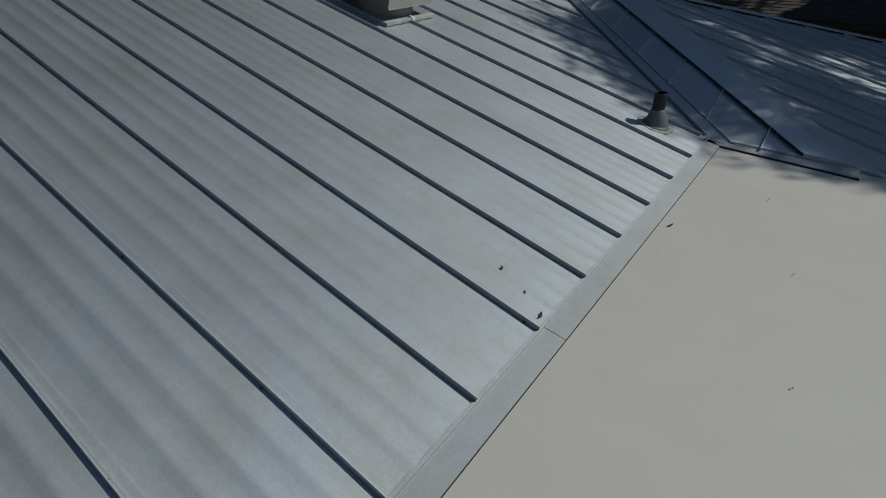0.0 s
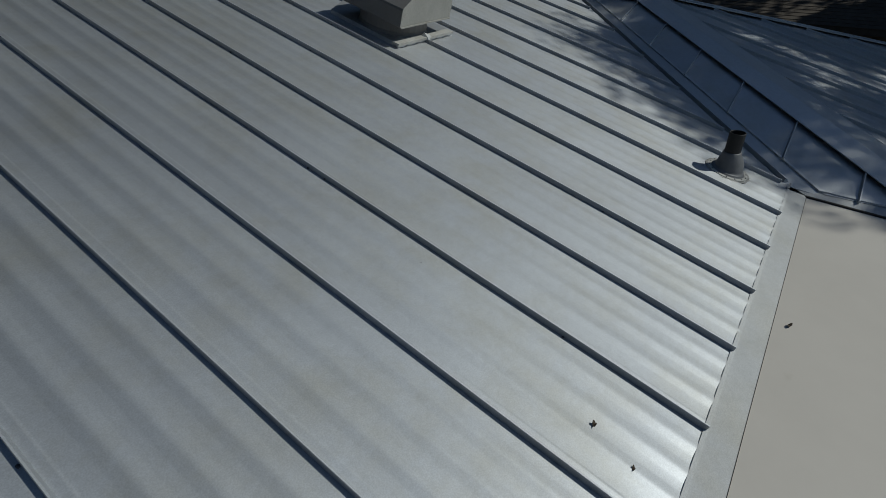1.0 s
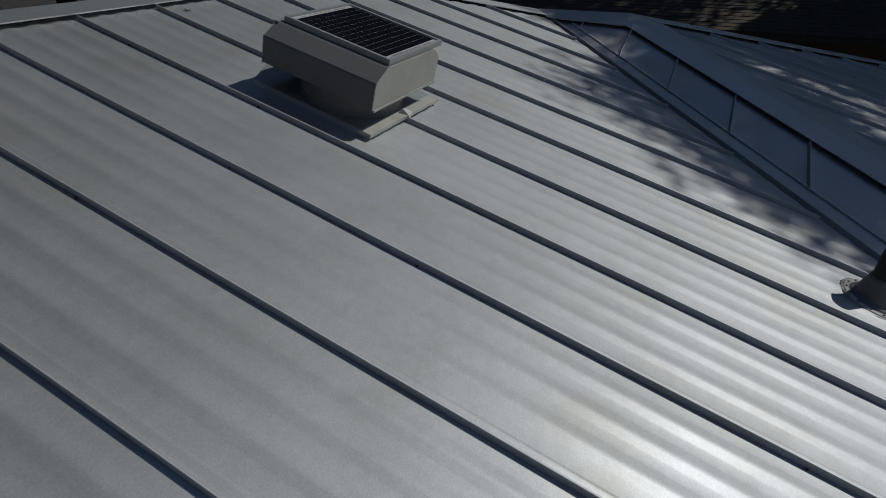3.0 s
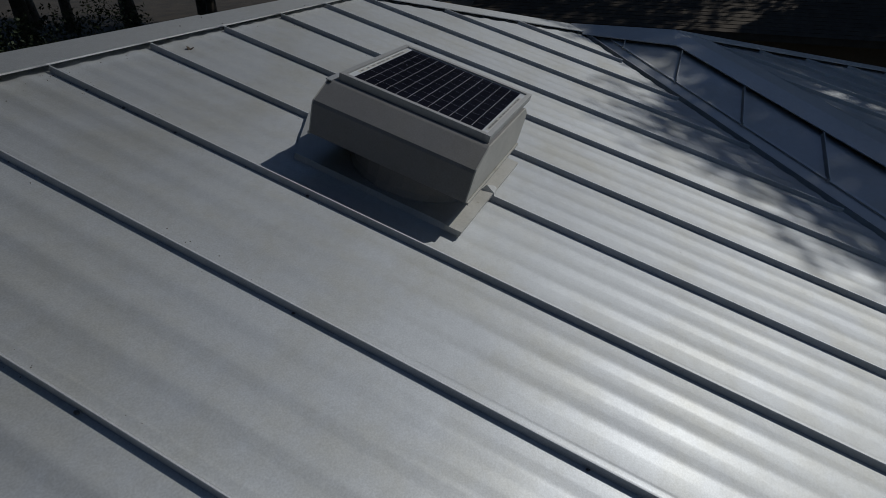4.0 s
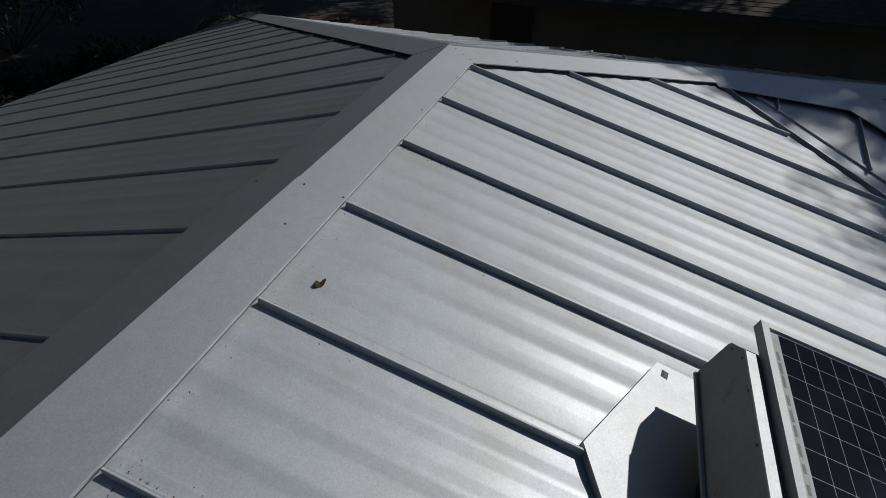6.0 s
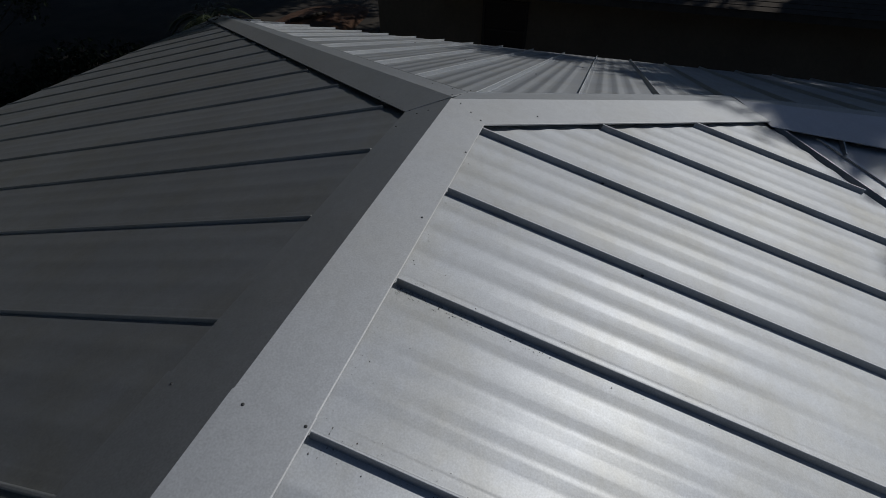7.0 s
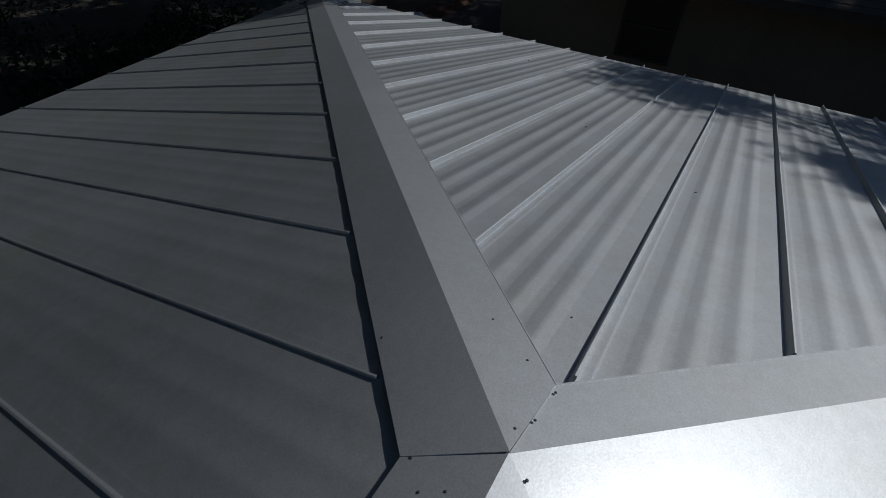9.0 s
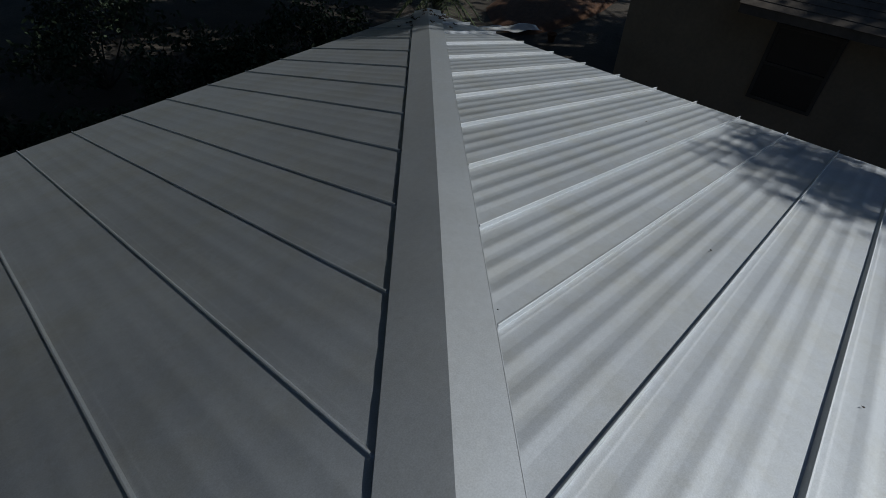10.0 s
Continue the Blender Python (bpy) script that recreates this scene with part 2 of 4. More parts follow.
bm = bmesh.new()
gx = WEST * S + 0.3
slab(bm, [Vector((gx, 0.32, -0.84 * S)), Vector((gx, JY * S, JZ * S - 0.14)), Vector((gx, (JY + EAVE_B) * S - 0.47, -0.84 * S))], (0.12, 0, 0))
tagged(link("gable_wall", bm, M_WALL), "plain stucco gable wall under the ridge", "wall", kind="structure")

# ---- flat roof ----
bm = bmesh.new()
slab(bm, [Vector((x * S, y * S, FLAT_Z)) for x, y in ((-22, -16), (5.93, -16), (5.93, -1.0), (6.3, -1.0), (6.3, 0.3), (-22, 0.3))], (0, 0, -0.18))
flat = tagged(link("flat_roof", bm, M_MEMBRANE), "beige coated low-slope roof with faint stains", "flat roof", kind="structure")
bm = bmesh.new()
box(bm, -22 * S + 0.3, -16 * S + 0.3, GROUND_Z - 0.1, 5.9 * S - 0.1, 0.1, FLAT_Z - 0.18)
box(bm, 5.9 * S - 0.09, E_FOOT * S + 0.45, GROUND_Z - 0.1, (JX + EAVE_C) * S - 0.45, 0.29, -0.9 * S)
tagged(link("wing_wall", bm, M_WALL), "plain stucco wall below the flat roof", "wall", kind="structure")

# ---- standing seam slopes ----
PAN_H = 0.003
SEAM_H = 0.026
DROP = {"A": 0.0, "B": -0.0056, "C": -0.0082, "D": 0.0, "E": 0.0}
RIBS = {"A": (0.295, 0.540, 0.785), "C": (0.27, 0.495, 0.72)}
RIB_H, BEAD_H = 0.0040, 0.0013


def wave_points(slope):
    """Across one panel, from 0 to 1: the folds of three broad low ribs and of the sloping bead strip beside the seam, with their heights."""
    pts = [(0.0, 0.0), (0.028, 0.0), (0.074, BEAD_H), (0.086, 0.0)]
    for c in RIBS.get(slope, RIBS["A"]):
        pts += [(c - 0.082, 0.0), (c - 0.015, RIB_H), (c + 0.015, RIB_H), (c + 0.082, 0.0)]
    pts += [(0.93, 0.0), (1.0, 0.0)]
    # panels of the end slope are laid the other way round
    return [(1 - s, z) for s, z in pts[::-1]] if slope == "C" else pts


def panel_profile(slope):
    """The folds softened to short bends: each fold becomes two lines a little to either side."""
    pts = wave_points(slope)
    fold = [s for s, _ in pts]
    height = [z for _, z in pts]
    lines = sorted({0.0, 1.0} | {round(s + d, 4) for s in fold[1:-1] for d in (-0.008, 0.008) if 0 < s + d < 1})
    return [(s, float(np.interp(s, fold, height))) for s in lines]


def sheet(slope, u0, u1, lo, hi, parent, rnd, ribs=1.0):
    """One roof panel between two seams, creased along its folds, from lo(u) to hi(u)."""
    bm = bmesh.new()
    ph = rnd.uniform(0, 100)
    steps = 12

    def column(s, z):
        u = u0 + (u1 - u0) * s
        a = lo(u)
        b = max(hi(u), a + 0.001)
        col = []
        for k in range(steps + 1):
            v = a + (b - a) * k / steps
            can = 0.0012 * noise.noise(Vector((u * 0.9 + ph, v * 0.35, ph))) * math.sin(math.pi * s)
            uneven = 1 + 0.22 * noise.noise(Vector((v * 0.5, ph, s * 3.0)))
            col.append(bm.verts.new(at(slope, u, v, PAN_H + DROP[slope] + ribs * uneven * z + can)))
        return col

    cols = [column(s, z) for s, z in panel_profile(slope)]
    for c0, c1 in zip(cols, cols[1:]):
        for k in range(steps):
            bm.faces.new([c0[k], c1[k], c1[k + 1], c0[k + 1]])
    bm.normal_update()
    if sum(f.normal.z for f in bm.faces) < 0:
        bmesh.ops.reverse_faces(bm, faces=bm.faces)
    return part("roof_panel", bm, M_ROOF, parent, smooth=True)


def seam(slope, u, a, b, parent, rnd):
    """A standing seam with a folded top, slightly uneven along its length."""
    bm = bmesh.new()
    prof = [(-0.007, PAN_H - 0.002), (-0.007, SEAM_H - 0.009), (-0.008, SEAM_H - 0.008), (-0.0075, SEAM_H - 0.001), (-0.0065, SEAM_H),
            (-0.003, SEAM_H), (-0.0015, SEAM_H - 0.0015), (0.006, PAN_H - 0.002)]
    low_seam = {"A": 1.0, "B": 0.56, "C": 1.02}.get(slope, 1.0)
    prof = [(du, h * low_seam) for du, h in prof]
    steps = max(2, int(abs(b - a) * 2))
    rings = []
    ph = rnd.uniform(0, 50)
    for k in range(steps + 1):
        v = a + (b - a) * k / steps
        w = 0.0016 * noise.noise(Vector((v * 0.8, ph, 0)))
        rings.append([bm.verts.new(at(slope, u + (du + w) / S, v, h + DROP[slope])) for du, h in prof])
    n = len(prof)
    for r0, r1 in zip(rings, rings[1:]):
        for i in range(n):
            bm.faces.new([r0[i], r0[(i + 1) % n], r1[(i + 1) % n], r1[i]])
    bm.faces.new(rings[0])
    bm.faces.new(rings[-1][::-1])
    bmesh.ops.recalc_face_normals(bm, faces=bm.faces)
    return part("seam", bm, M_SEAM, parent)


def slope_deck(name, slope, poly, label):
    bm = bmesh.new()
    slab(bm, [at(slope, u, v, DROP[slope] - 0.02) for u, v in poly], (0, 0, -0.09))
    return tagged(link(name, bm, M_DECK), label, "metal roof", kind="structure")


rnd = random.Random(4)
CUT = 0.06
hip_a = lambda u: JY - max(0.0, u - JX)
# front slope, falling to the flat roof
front = slope_deck("roof_front", "A", [(WEST, 0), (VC, 0), K1, (JX, JY), (WEST, JY)], "pale grey standing seam metal roof slope in full sun")
for i in range(int(WEST), 12):
    lo = lambda u: max(0.0, u - VC + 0.10)
    hi = lambda u: hip_a(u) - CUT
    u1 = min(i + 1, K1[0] - 0.1)
    sheet("A", i, u1, lo, hi, front, rnd)
for i in range(int(WEST) + 1, 12):
    top = 9.015 if i <= 9 else 9.023 - (i - 9)
    low = max(0.0, i - 5.88)
    if top > low + 0.1:
        seam("A", i, low, top, front, rnd)
# back slope
back = slope_deck("roof_back", "B", [(WEST, 0), (JX, 0), (JX + EAVE_B, EAVE_B), (WEST, EAVE_B)], "grey standing seam metal roof slope turned from the sun")
B0, C0, BS, CS = 8.461, 9.299, 0.996, 0.967
for j in range(-23, 13):
    u0, u1 = max(WEST, B0 + BS * j), B0 + BS * (j + 1)
    lo = lambda u: max(0.0, u - JX) + CUT
    hi = lambda u: EAVE_B
    sheet("B", u0, u1, lo, hi, back, rnd, 0.5)
for j in range(-22, 13):
    u = B0 + BS * j
    low = 0.42 if u < 9.05 else u - JX + 0.60
    seam("B", u, low, EAVE_B + 0.03, back, rnd)
# end slope
end = slope_deck("roof_end", "C", [(E_FOOT, K2[0] - JX + (K2[1] - E_FOOT)), (K2[1], K2[0] - JX), (K1[1], K1[0] - JX), (JY, 0), (JY + EAVE_C, EAVE_C), (E_FOOT, EAVE_C)],
                 "pale standing seam metal roof slope with tree shade near its eave")


def lo_c(u):
    if u > JY:
        return u - JY + CUT
    if u > K1[1]:
        return JY - u + CUT
    if u > K2[1]:
        return K1[0] - JX + CUT
    return K2[0] - JX + K2[1] - u + CUT


for j in range(-15, 13):
    u0, u1 = max(C0 + CS * j, E_FOOT), min(C0 + CS * (j + 1), JY + EAVE_C - 0.1)
    if u1 > u0:
        sheet("C", u0, u1, lo_c, lambda u: EAVE_C, end, rnd, 0.85)
for j in range(-14, 13):
    u = C0 + CS * j
    low = lo_c(u) + 0.43
    if low < EAVE_C - 0.1:
        seam("C", u, low, EAVE_C + 0.03, end, rnd)
# narrow slope beside the valley
side = slope_deck("roof_valley_side", "D", [(0, VC), (K1[1], K1[0]), (K2[1], K2[0]), (-1.95, 6.02), (-0.34, 6.06)],
                  "narrow shaded metal roof slope between valley and hip")
d_lo = lambda u: max(6.025, u + 6.45)
d_hi = lambda u: min(K1[0] - 0.06, u + HD - 0.06)
for y0, y1 in zip((-1.93, -1.78, -0.79, 0.2, 1.2, 2.2, 3.2, 4.2, 5.2), (-1.78, -0.79, 0.2, 1.2, 2.2, 3.2, 4.2, 5.2, 5.85)):
    sheet("D", y0, y1, d_lo, d_hi, side, rnd, 0.15)
for y in (-0.79, 0.2, 1.2, 2.2, 3.2, 4.2, 5.2):
    seam("D", y, d_lo(y) - 0.05, min(y + 7.40, K1[0] - 0.42), side, rnd)
# shaded hip end
hip_end = slope_deck("roof_hip_end", "E", [(E_WEST, E_FOOT), (E_WEST, E_WEST - HD), K2, (K2[0] + K2[1] - E_FOOT, E_FOOT)], "standing seam metal hip end dappled with tree shade")
for i in range(5, 22):
    lo = lambda u: E_FOOT
    hi = lambda u: min(u - HD, K2[0] + K2[1] - u) - CUT
    u0, u1 = max(i + 0.35, E_WEST + 0.02), min(i + 1.35, K2[0] + K2[1] - E_FOOT - 0.1)
    if u1 > u0:
        sheet("E", u0, u1, lo, hi, hip_end, rnd)
for i in range(6, 22):
    u = i + 0.35
    top = min(u - HD - 0.62, K2[0] + K2[1] - u - 0.62)
    if top > E_FOOT + 0.1:
        seam("E", u, E_FOOT, top, hip_end, rnd)

# ---- caps, valley and flashings ----
CAP_H = 0.029
PEAK_H = 0.018


def plate(name, slope, poly, parent, mat, h=CAP_H, thick=0.003, lip=None, peak=PEAK_H):
    bm = bmesh.new()
    n = Vector(SLOPES[slope][1])
    up = Vector((0, 0, (h + DROP[slope] - (0.008 if slope == "B" else 0.0)) / CP))
    # the first two corners of a cap leaf lie on the ridge line
    pts = []
    for k, (u, v) in enumerate(poly):
        p = at(slope, u, v)
        pts.append(p + (Vector((0, 0, (peak + h - CAP_H) / CP)) if name == "cap_leaf" and k < 2 else up))
    slab(bm, pts, (0, 0, -thick))
    if lip and slope != "B":
        a, b = at(slope, *lip[0]) + up, at(slope, *lip[1]) + up
        out = (b - a).normalized().cross(n) * 0.0028
        c = sum(pts, Vector()) / len(pts)
        if out.dot(a - c) < 0:
            out = -out
        hem = bmesh.new()
        slab(hem, [a + n * 0.001, b + n * 0.001, b + out + n * 0.001, a + out + n * 0.001], -n * 0.0055)
        leaf = part(name, bm, mat, parent)
        # only the front slope's hems take the colour with sun painted in
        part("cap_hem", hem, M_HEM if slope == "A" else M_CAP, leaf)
        return leaf
    return part(name, bm, mat, parent)


def empty(name, label, category, at_point=(0, 0, 0), kind="", group=""):
    ob = new(name)
    ob.location = at_point
    ob.empty_display_size = 0.1
    return tagged(ob, label, category, group, kind)


def cv(x, y):
    return (y, x - JX)


def bv(x, y):
    return (x, y - JY)


def dv(x, y):
    return (y, x)


MA, MB, MC = (9.045, 9.0), (9.133, 9.755), (9.776, 9.348)
cap = empty("ridge_cap", "folded grey metal ridge cap with hemmed edges", "ridge cap", kind="structure")
# two lengths, the farther one lapped over the nearer at a cross joint
JOINT = 6.02
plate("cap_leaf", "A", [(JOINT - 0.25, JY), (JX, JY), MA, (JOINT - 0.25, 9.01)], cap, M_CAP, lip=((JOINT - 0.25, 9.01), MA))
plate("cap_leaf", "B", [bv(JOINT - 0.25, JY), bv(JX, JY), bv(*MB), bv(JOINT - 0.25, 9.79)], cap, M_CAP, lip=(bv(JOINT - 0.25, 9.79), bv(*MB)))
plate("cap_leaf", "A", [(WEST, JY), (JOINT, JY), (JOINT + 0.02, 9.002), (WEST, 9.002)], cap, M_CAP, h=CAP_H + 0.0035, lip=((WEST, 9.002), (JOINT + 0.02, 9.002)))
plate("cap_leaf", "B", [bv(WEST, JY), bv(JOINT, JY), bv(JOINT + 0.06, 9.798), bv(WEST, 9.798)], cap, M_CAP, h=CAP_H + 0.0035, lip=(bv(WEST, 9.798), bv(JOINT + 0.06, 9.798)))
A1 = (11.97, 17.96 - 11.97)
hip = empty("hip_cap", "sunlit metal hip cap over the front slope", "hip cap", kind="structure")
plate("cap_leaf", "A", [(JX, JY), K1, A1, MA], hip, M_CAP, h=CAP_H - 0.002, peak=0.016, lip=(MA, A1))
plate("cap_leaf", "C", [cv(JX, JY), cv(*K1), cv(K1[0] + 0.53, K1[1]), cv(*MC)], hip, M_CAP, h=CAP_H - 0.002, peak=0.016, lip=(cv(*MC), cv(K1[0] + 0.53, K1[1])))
hip2 = empty("hip_cap", "long metal hip cap running down to the far corner", "hip cap", kind="structure")
F = EAVE_C - 0.05
plate("cap_leaf", "B", [bv(JX, JY), bv(JX + F, JY + F), bv(JX + F - 0.3, JY + F + 0.3), bv(*MB)], hip2, M_CAP, h=CAP_H + 0.002, peak=0.021, lip=(bv(*MB), bv(JX + F - 0.3, JY + F + 0.3)))
plate("cap_leaf", "C", [cv(JX, JY), cv(JX + F, JY + F), cv(JX + F + 0.25, JY + F - 0.28), cv(*MC)], hip2, M_CAP, h=CAP_H + 0.002, peak=0.021, lip=(cv(*MC), cv(JX + F + 0.25, JY + F - 0.28)))
wing = empty("ridge_cap", "short metal ridge cap above the valley", "ridge cap", kind="structure")
D2 = (11.72, 4.30)
plate("cap_leaf", "D", [dv(*K1), dv(*K2), dv(*D2), dv(11.90, 5.98)], wing, M_CAP, lip=(dv(*D2), dv(11.90, 5.98)))
plate("cap_leaf", "C", [cv(*K1), cv(*K2), cv(K2[0] + 0.53, K2[1]), cv(K1[0] + 0.53, K1[1])], wing, M_CAP, lip=(cv(K2[0] + 0.53, K2[1]), cv(K1[0] + 0.53, K1[1])))
hip3 = empty("hip_cap", "shaded metal hip cap beside the valley", "hip cap", kind="structure")
FD = (6.02, 6.02 - HD)
plate("cap_leaf", "D", [dv(*K2), dv(*FD), dv(FD[0], FD[1] + 0.57), dv(*D2)], hip3, M_CAP, lip=(dv(FD[0], FD[1] + 0.57), dv(*D2)))
plate("cap_leaf", "E", [K2, FD, (FD[0] + 0.02, FD[1] - 0.60), (K2[0] + 0.02, K2[1] - 0.62)], hip3, M_CAP, lip=((FD[0] + 0.02, FD[1] - 0.60), (K2[0] + 0.02, K2[1] - 0.62)))
bm = bmesh.new()
ea, eb, ec = (at("D", FD[1] + 0.57, FD[0]) + Vector((0, 0, CAP_H))), (at("D", FD[1], FD[0]) + Vector((0, 0, PEAK_H))), (at("E", FD[0], FD[1] - 0.60) + Vector((0, 0, CAP_H)))
low = Vector((0, 0, -0.040))
slab(bm, [ea, eb, ec, ec + low, eb + low, ea + low], Vector((-0.004, 0, 0)))
part("cap_end", bm, M_SEAM, hip3)
hip4 = empty("hip_cap", "metal hip cap behind the shaded hip end", "hip cap", kind="structure")
FE = (K2[0] + K2[1] - E_FOOT - 0.2, E_FOOT + 0.2)
plate("cap_leaf", "E", [K2, FE, (FE[0] - 0.31, FE[1] - 0.31), (K2[0] - 0.02, K2[1] - 0.62)], hip4, M_CAP, h=CAP_H + 0.002, lip=((FE[0] - 0.31, FE[1] - 0.31), (K2[0] - 0.02, K2[1] - 0.62)))
plate("cap_leaf", "C", [cv(*K2), cv(*FE), cv(FE[0] + 0.27, FE[1] + 0.27), cv(K2[0] + 0.53, K2[1])], hip4, M_CAP, h=CAP_H + 0.002, lip=(cv(FE[0] + 0.27, FE[1] + 0.27), cv(K2[0] + 0.53, K2[1])))

valley = empty("valley_flashing", "open metal valley flashing between two roof slopes", "flashing", kind="structure")
plate("valley_leaf", "A", [(VC, 0), K1, (K1[0] - 0.4, K1[1]), (VC - 0.4, 0)], valley, M_FLASH, h=PAN_H - 0.003)
plate("valley_leaf", "D", [dv(VC, 0), dv(*K1), dv(K1[0] + 0.05, K1[1] - 0.45), dv(VC + 0.55, 0.0)], valley, M_FLASH, h=PAN_H - 0.003)
plate("valley_leaf", "D", [(-0.34, 6.0), (0.0, VC), (0.1, VC + 0.55), (-0.34, VC + 0.2)], valley, M_FLASH, h=PAN_H - 0.004)
bm = bmesh.new()
va, vb = Vector((VC + 0.06, 0.06, 0)) * S + Vector((0, 0, TP * 0.06 * S)), Vector((K1[0] - 0.42, K1[1] - 0.42, TP * (K1[1] - 0.42))) * S
across = Vector((0.7071, -0.7071, 0)) * 0.018
rise = Vector((0, 0, 0.026))
hull(bm, [va + across, va - across, vb + across, vb - across, va + rise + across * 0.2, va + rise - across * 0.2, vb + rise + across * 0.2, vb + rise - across * 0.2])
part("valley_crimp", bm, M_FLASH, valley)
# raised edge of the side slope along the valley
bm = bmesh.new()
slab(bm, [at("D", -0.34, 6.08, 0.009), at("D", 5.45, 11.87, 0.009), at("D", 5.45, 11.92, 0.009), at("D", -0.34, 6.13, 0.009)], (0, 0, -0.020))
part("valley_hem", bm, M_SEAM, valley)
bm = bmesh.new()
slab(bm, [at("D", -0.34, 6.07, 0.009), at("D", -0.34, 6.12, 0.009), at("D", -1.95, 6.05, 0.009), at("D", -1.95, 6.00, 0.009)], (0, 0, -0.018))
part("foot_hem", bm, M_SEAM, valley)
bm = bmesh.new()
slab(bm, [at("A", 5.90, 0.035, 0.012), at("A", 6.10, 0.02, 0.012), at("A", 6.10, -0.01, 0.012), at("A", 5.90, 0.0, 0.012)], (0, 0, -0.012))
part("valley_lip", bm, M_ALU, valley, "bright hemmed valley foot")

apron = empty("apron_flashing", "grey metal apron flashing where slope meets flat roof", "flashing", kind="structure")
cuts = [WEST, -7.6, 0.08, 5.94]
for a, b in zip(cuts, cuts[1:]):
    bm = bmesh.new()
    slab(bm, [Vector((a * S, 0.02, 0.004)), Vector(((b - 0.008) * S, 0.02, 0.004)), Vector(((b - 0.008) * S, -0.232 * S, FLAT_Z + 0.005)), Vector((a * S, -0.232 * S, FLAT_Z + 0.005))], (0, 0, -0.004))
    part("apron_sheet", bm, M_APRON, apron)
bm = bmesh.new()
slab(bm, [at("A", WEST, 0.02, PAN_H + 0.004), at("A", 5.9, 0.02, PAN_H + 0.004), at("A", 5.9, -0.012, PAN_H + 0.004), at("A", WEST, -0.012, PAN_H + 0.004)], (0, 0, -0.010))
part("drip_hem", bm, M_APRON, apron, "hemmed panel edge")
bm = bmesh.new()
slab(bm, [Vector((6.10 * S, -0.01 * S, 0.000)), Vector((6.06 * S, -2.12 * S, -0.001)), Vector((5.66 * S, -2.12 * S, FLAT_Z + 0.006)), Vector((5.935 * S, -0.232 * S, FLAT_Z + 0.006))], (0, 0, -0.004))
part("apron_sheet", bm, M_APRON, apron)
bm = bmesh.new()
slab(bm, [Vector((x * S, y * S, FLAT_Z + 0.0065)) for x, y in ((WEST, -0.231), (5.93, -0.231), (5.93, -0.2345), (WEST, -0.2345))], (0, 0, -0.01))
part("edge_line", bm, M_TRIM, apron, "thin dark sealant line")
bm = bmesh.new()
slab(bm, [Vector((5.94 * S, -0.22 * S, FLAT_Z + 0.009)), Vector((5.66 * S, -2.13 * S, FLAT_Z + 0.009)), Vector((5.63 * S, -2.13 * S, FLAT_Z + 0.009)), Vector((5.905 * S, -0.22 * S, FLAT_Z + 0.009))], (0, 0, -0.012))
part("edge_sealant", bm, M_PIPE, apron, "black sealant line along the apron")

for nm, sl, a, b in (("eave_trim", "B", (WEST, EAVE_B), (JX + EAVE_B, EAVE_B)), ("eave_trim", "C", (E_FOOT, EAVE_C), (JY + EAVE_C, EAVE_C))):
    bm = bmesh.new()
    n = Vector(SLOPES[sl][1])
    p, q = at(sl, *a, PAN_H + DROP[sl] - 0.002), at(sl, *b, PAN_H + DROP[sl] - 0.002)
    out = Vector((n.x, n.y, 0)).normalized() * 0.012
    slab(bm, [p, q, q + out, p + out], (0, 0, -0.15))
    tagged(link(nm, bm, M_FLASH), "grey metal drip edge along the roof eave", "trim", kind="structure")


# ---- screws on the caps ----
def screw_mesh():
    bm = bmesh.new()
    lathe(bm, (0, 0, 0), (0, 0, 1), [(0.0030, 0.0), (0.0030, 0.0008), (0.0022, 0.0014), (0.0018, 0.0022), (0.0, 0.0026)], 8)
    me = bpy.data.meshes.new("screw")
    bm.to_mesh(me)
    bm.free()
    me.materials.append(M_SCREW)
    return me


SCREW = screw_mesh()


def screw(slope, u, v, parent, h=CAP_H):
    ob = new("screw", SCREW)
    ob.parent = parent
    ob.matrix_basis = Matrix.Translation(at(slope, u, v, h)) @ Vector(SLOPES[slope][1]).to_track_quat("Z", "Y").to_matrix().to_4x4()


for u, v, h in ((9.27, 9.287, 0.0205), (9.164, 9.166, 0.025), (9.08, 9.057, 0.028), (8.497, 9.033, 0.0285), (7.553, 9.067, 0.028), (5.985, 9.04, 0.032), (5.97, 9.31, 0.024), (5.55, 9.2, 0.027)):
    screw("A", u, v, cap, h + 0.0005)
screw("A", 9.597, 8.63, hip, 0.025)
for x, y in ((9.148, 9.70), (9.231, 9.572), (9.085, 9.505), (9.04, 9.595), (8.8, 9.7), (6.01, 9.70)):
    screw("B", *bv(x, y), cap, 0.0166 + (0.0035 if x < 6.02 else 0.0))
screw("B", *bv(9.648, 10.215), hip2, 0.0195)
for x, y in ((9.42, 9.40), (9.51, 9.348), (9.712, 9.33), (9.826, 9.513), (10.0, 9.78)):
    screw("C", *cv(x, y), hip2, 0.0225)
for x, y in ((10.40, 9.46), (11.82, 11.226), (11.87, 11.36)):
    screw("C", *cv(x, y), end, PAN_H + DROP["C"])
# ---- solar attic fan ----
FX, FY = 4.94, 6.12


def fan_at(u, v, h):
    return at("A", u, v, h)


fan = empty("solar_attic_fan", "grey solar-powered roof fan standing on the metal slope", "roof fan", fan_at(FX, FY, 0))
FI = Matrix.Translation(fan.location).inverted()


def fan_part(name, bm, mat, label="", parent=None, smooth=False):
    bm.transform(FI)
    return part(name, bm, mat, parent or fan, label, smooth)


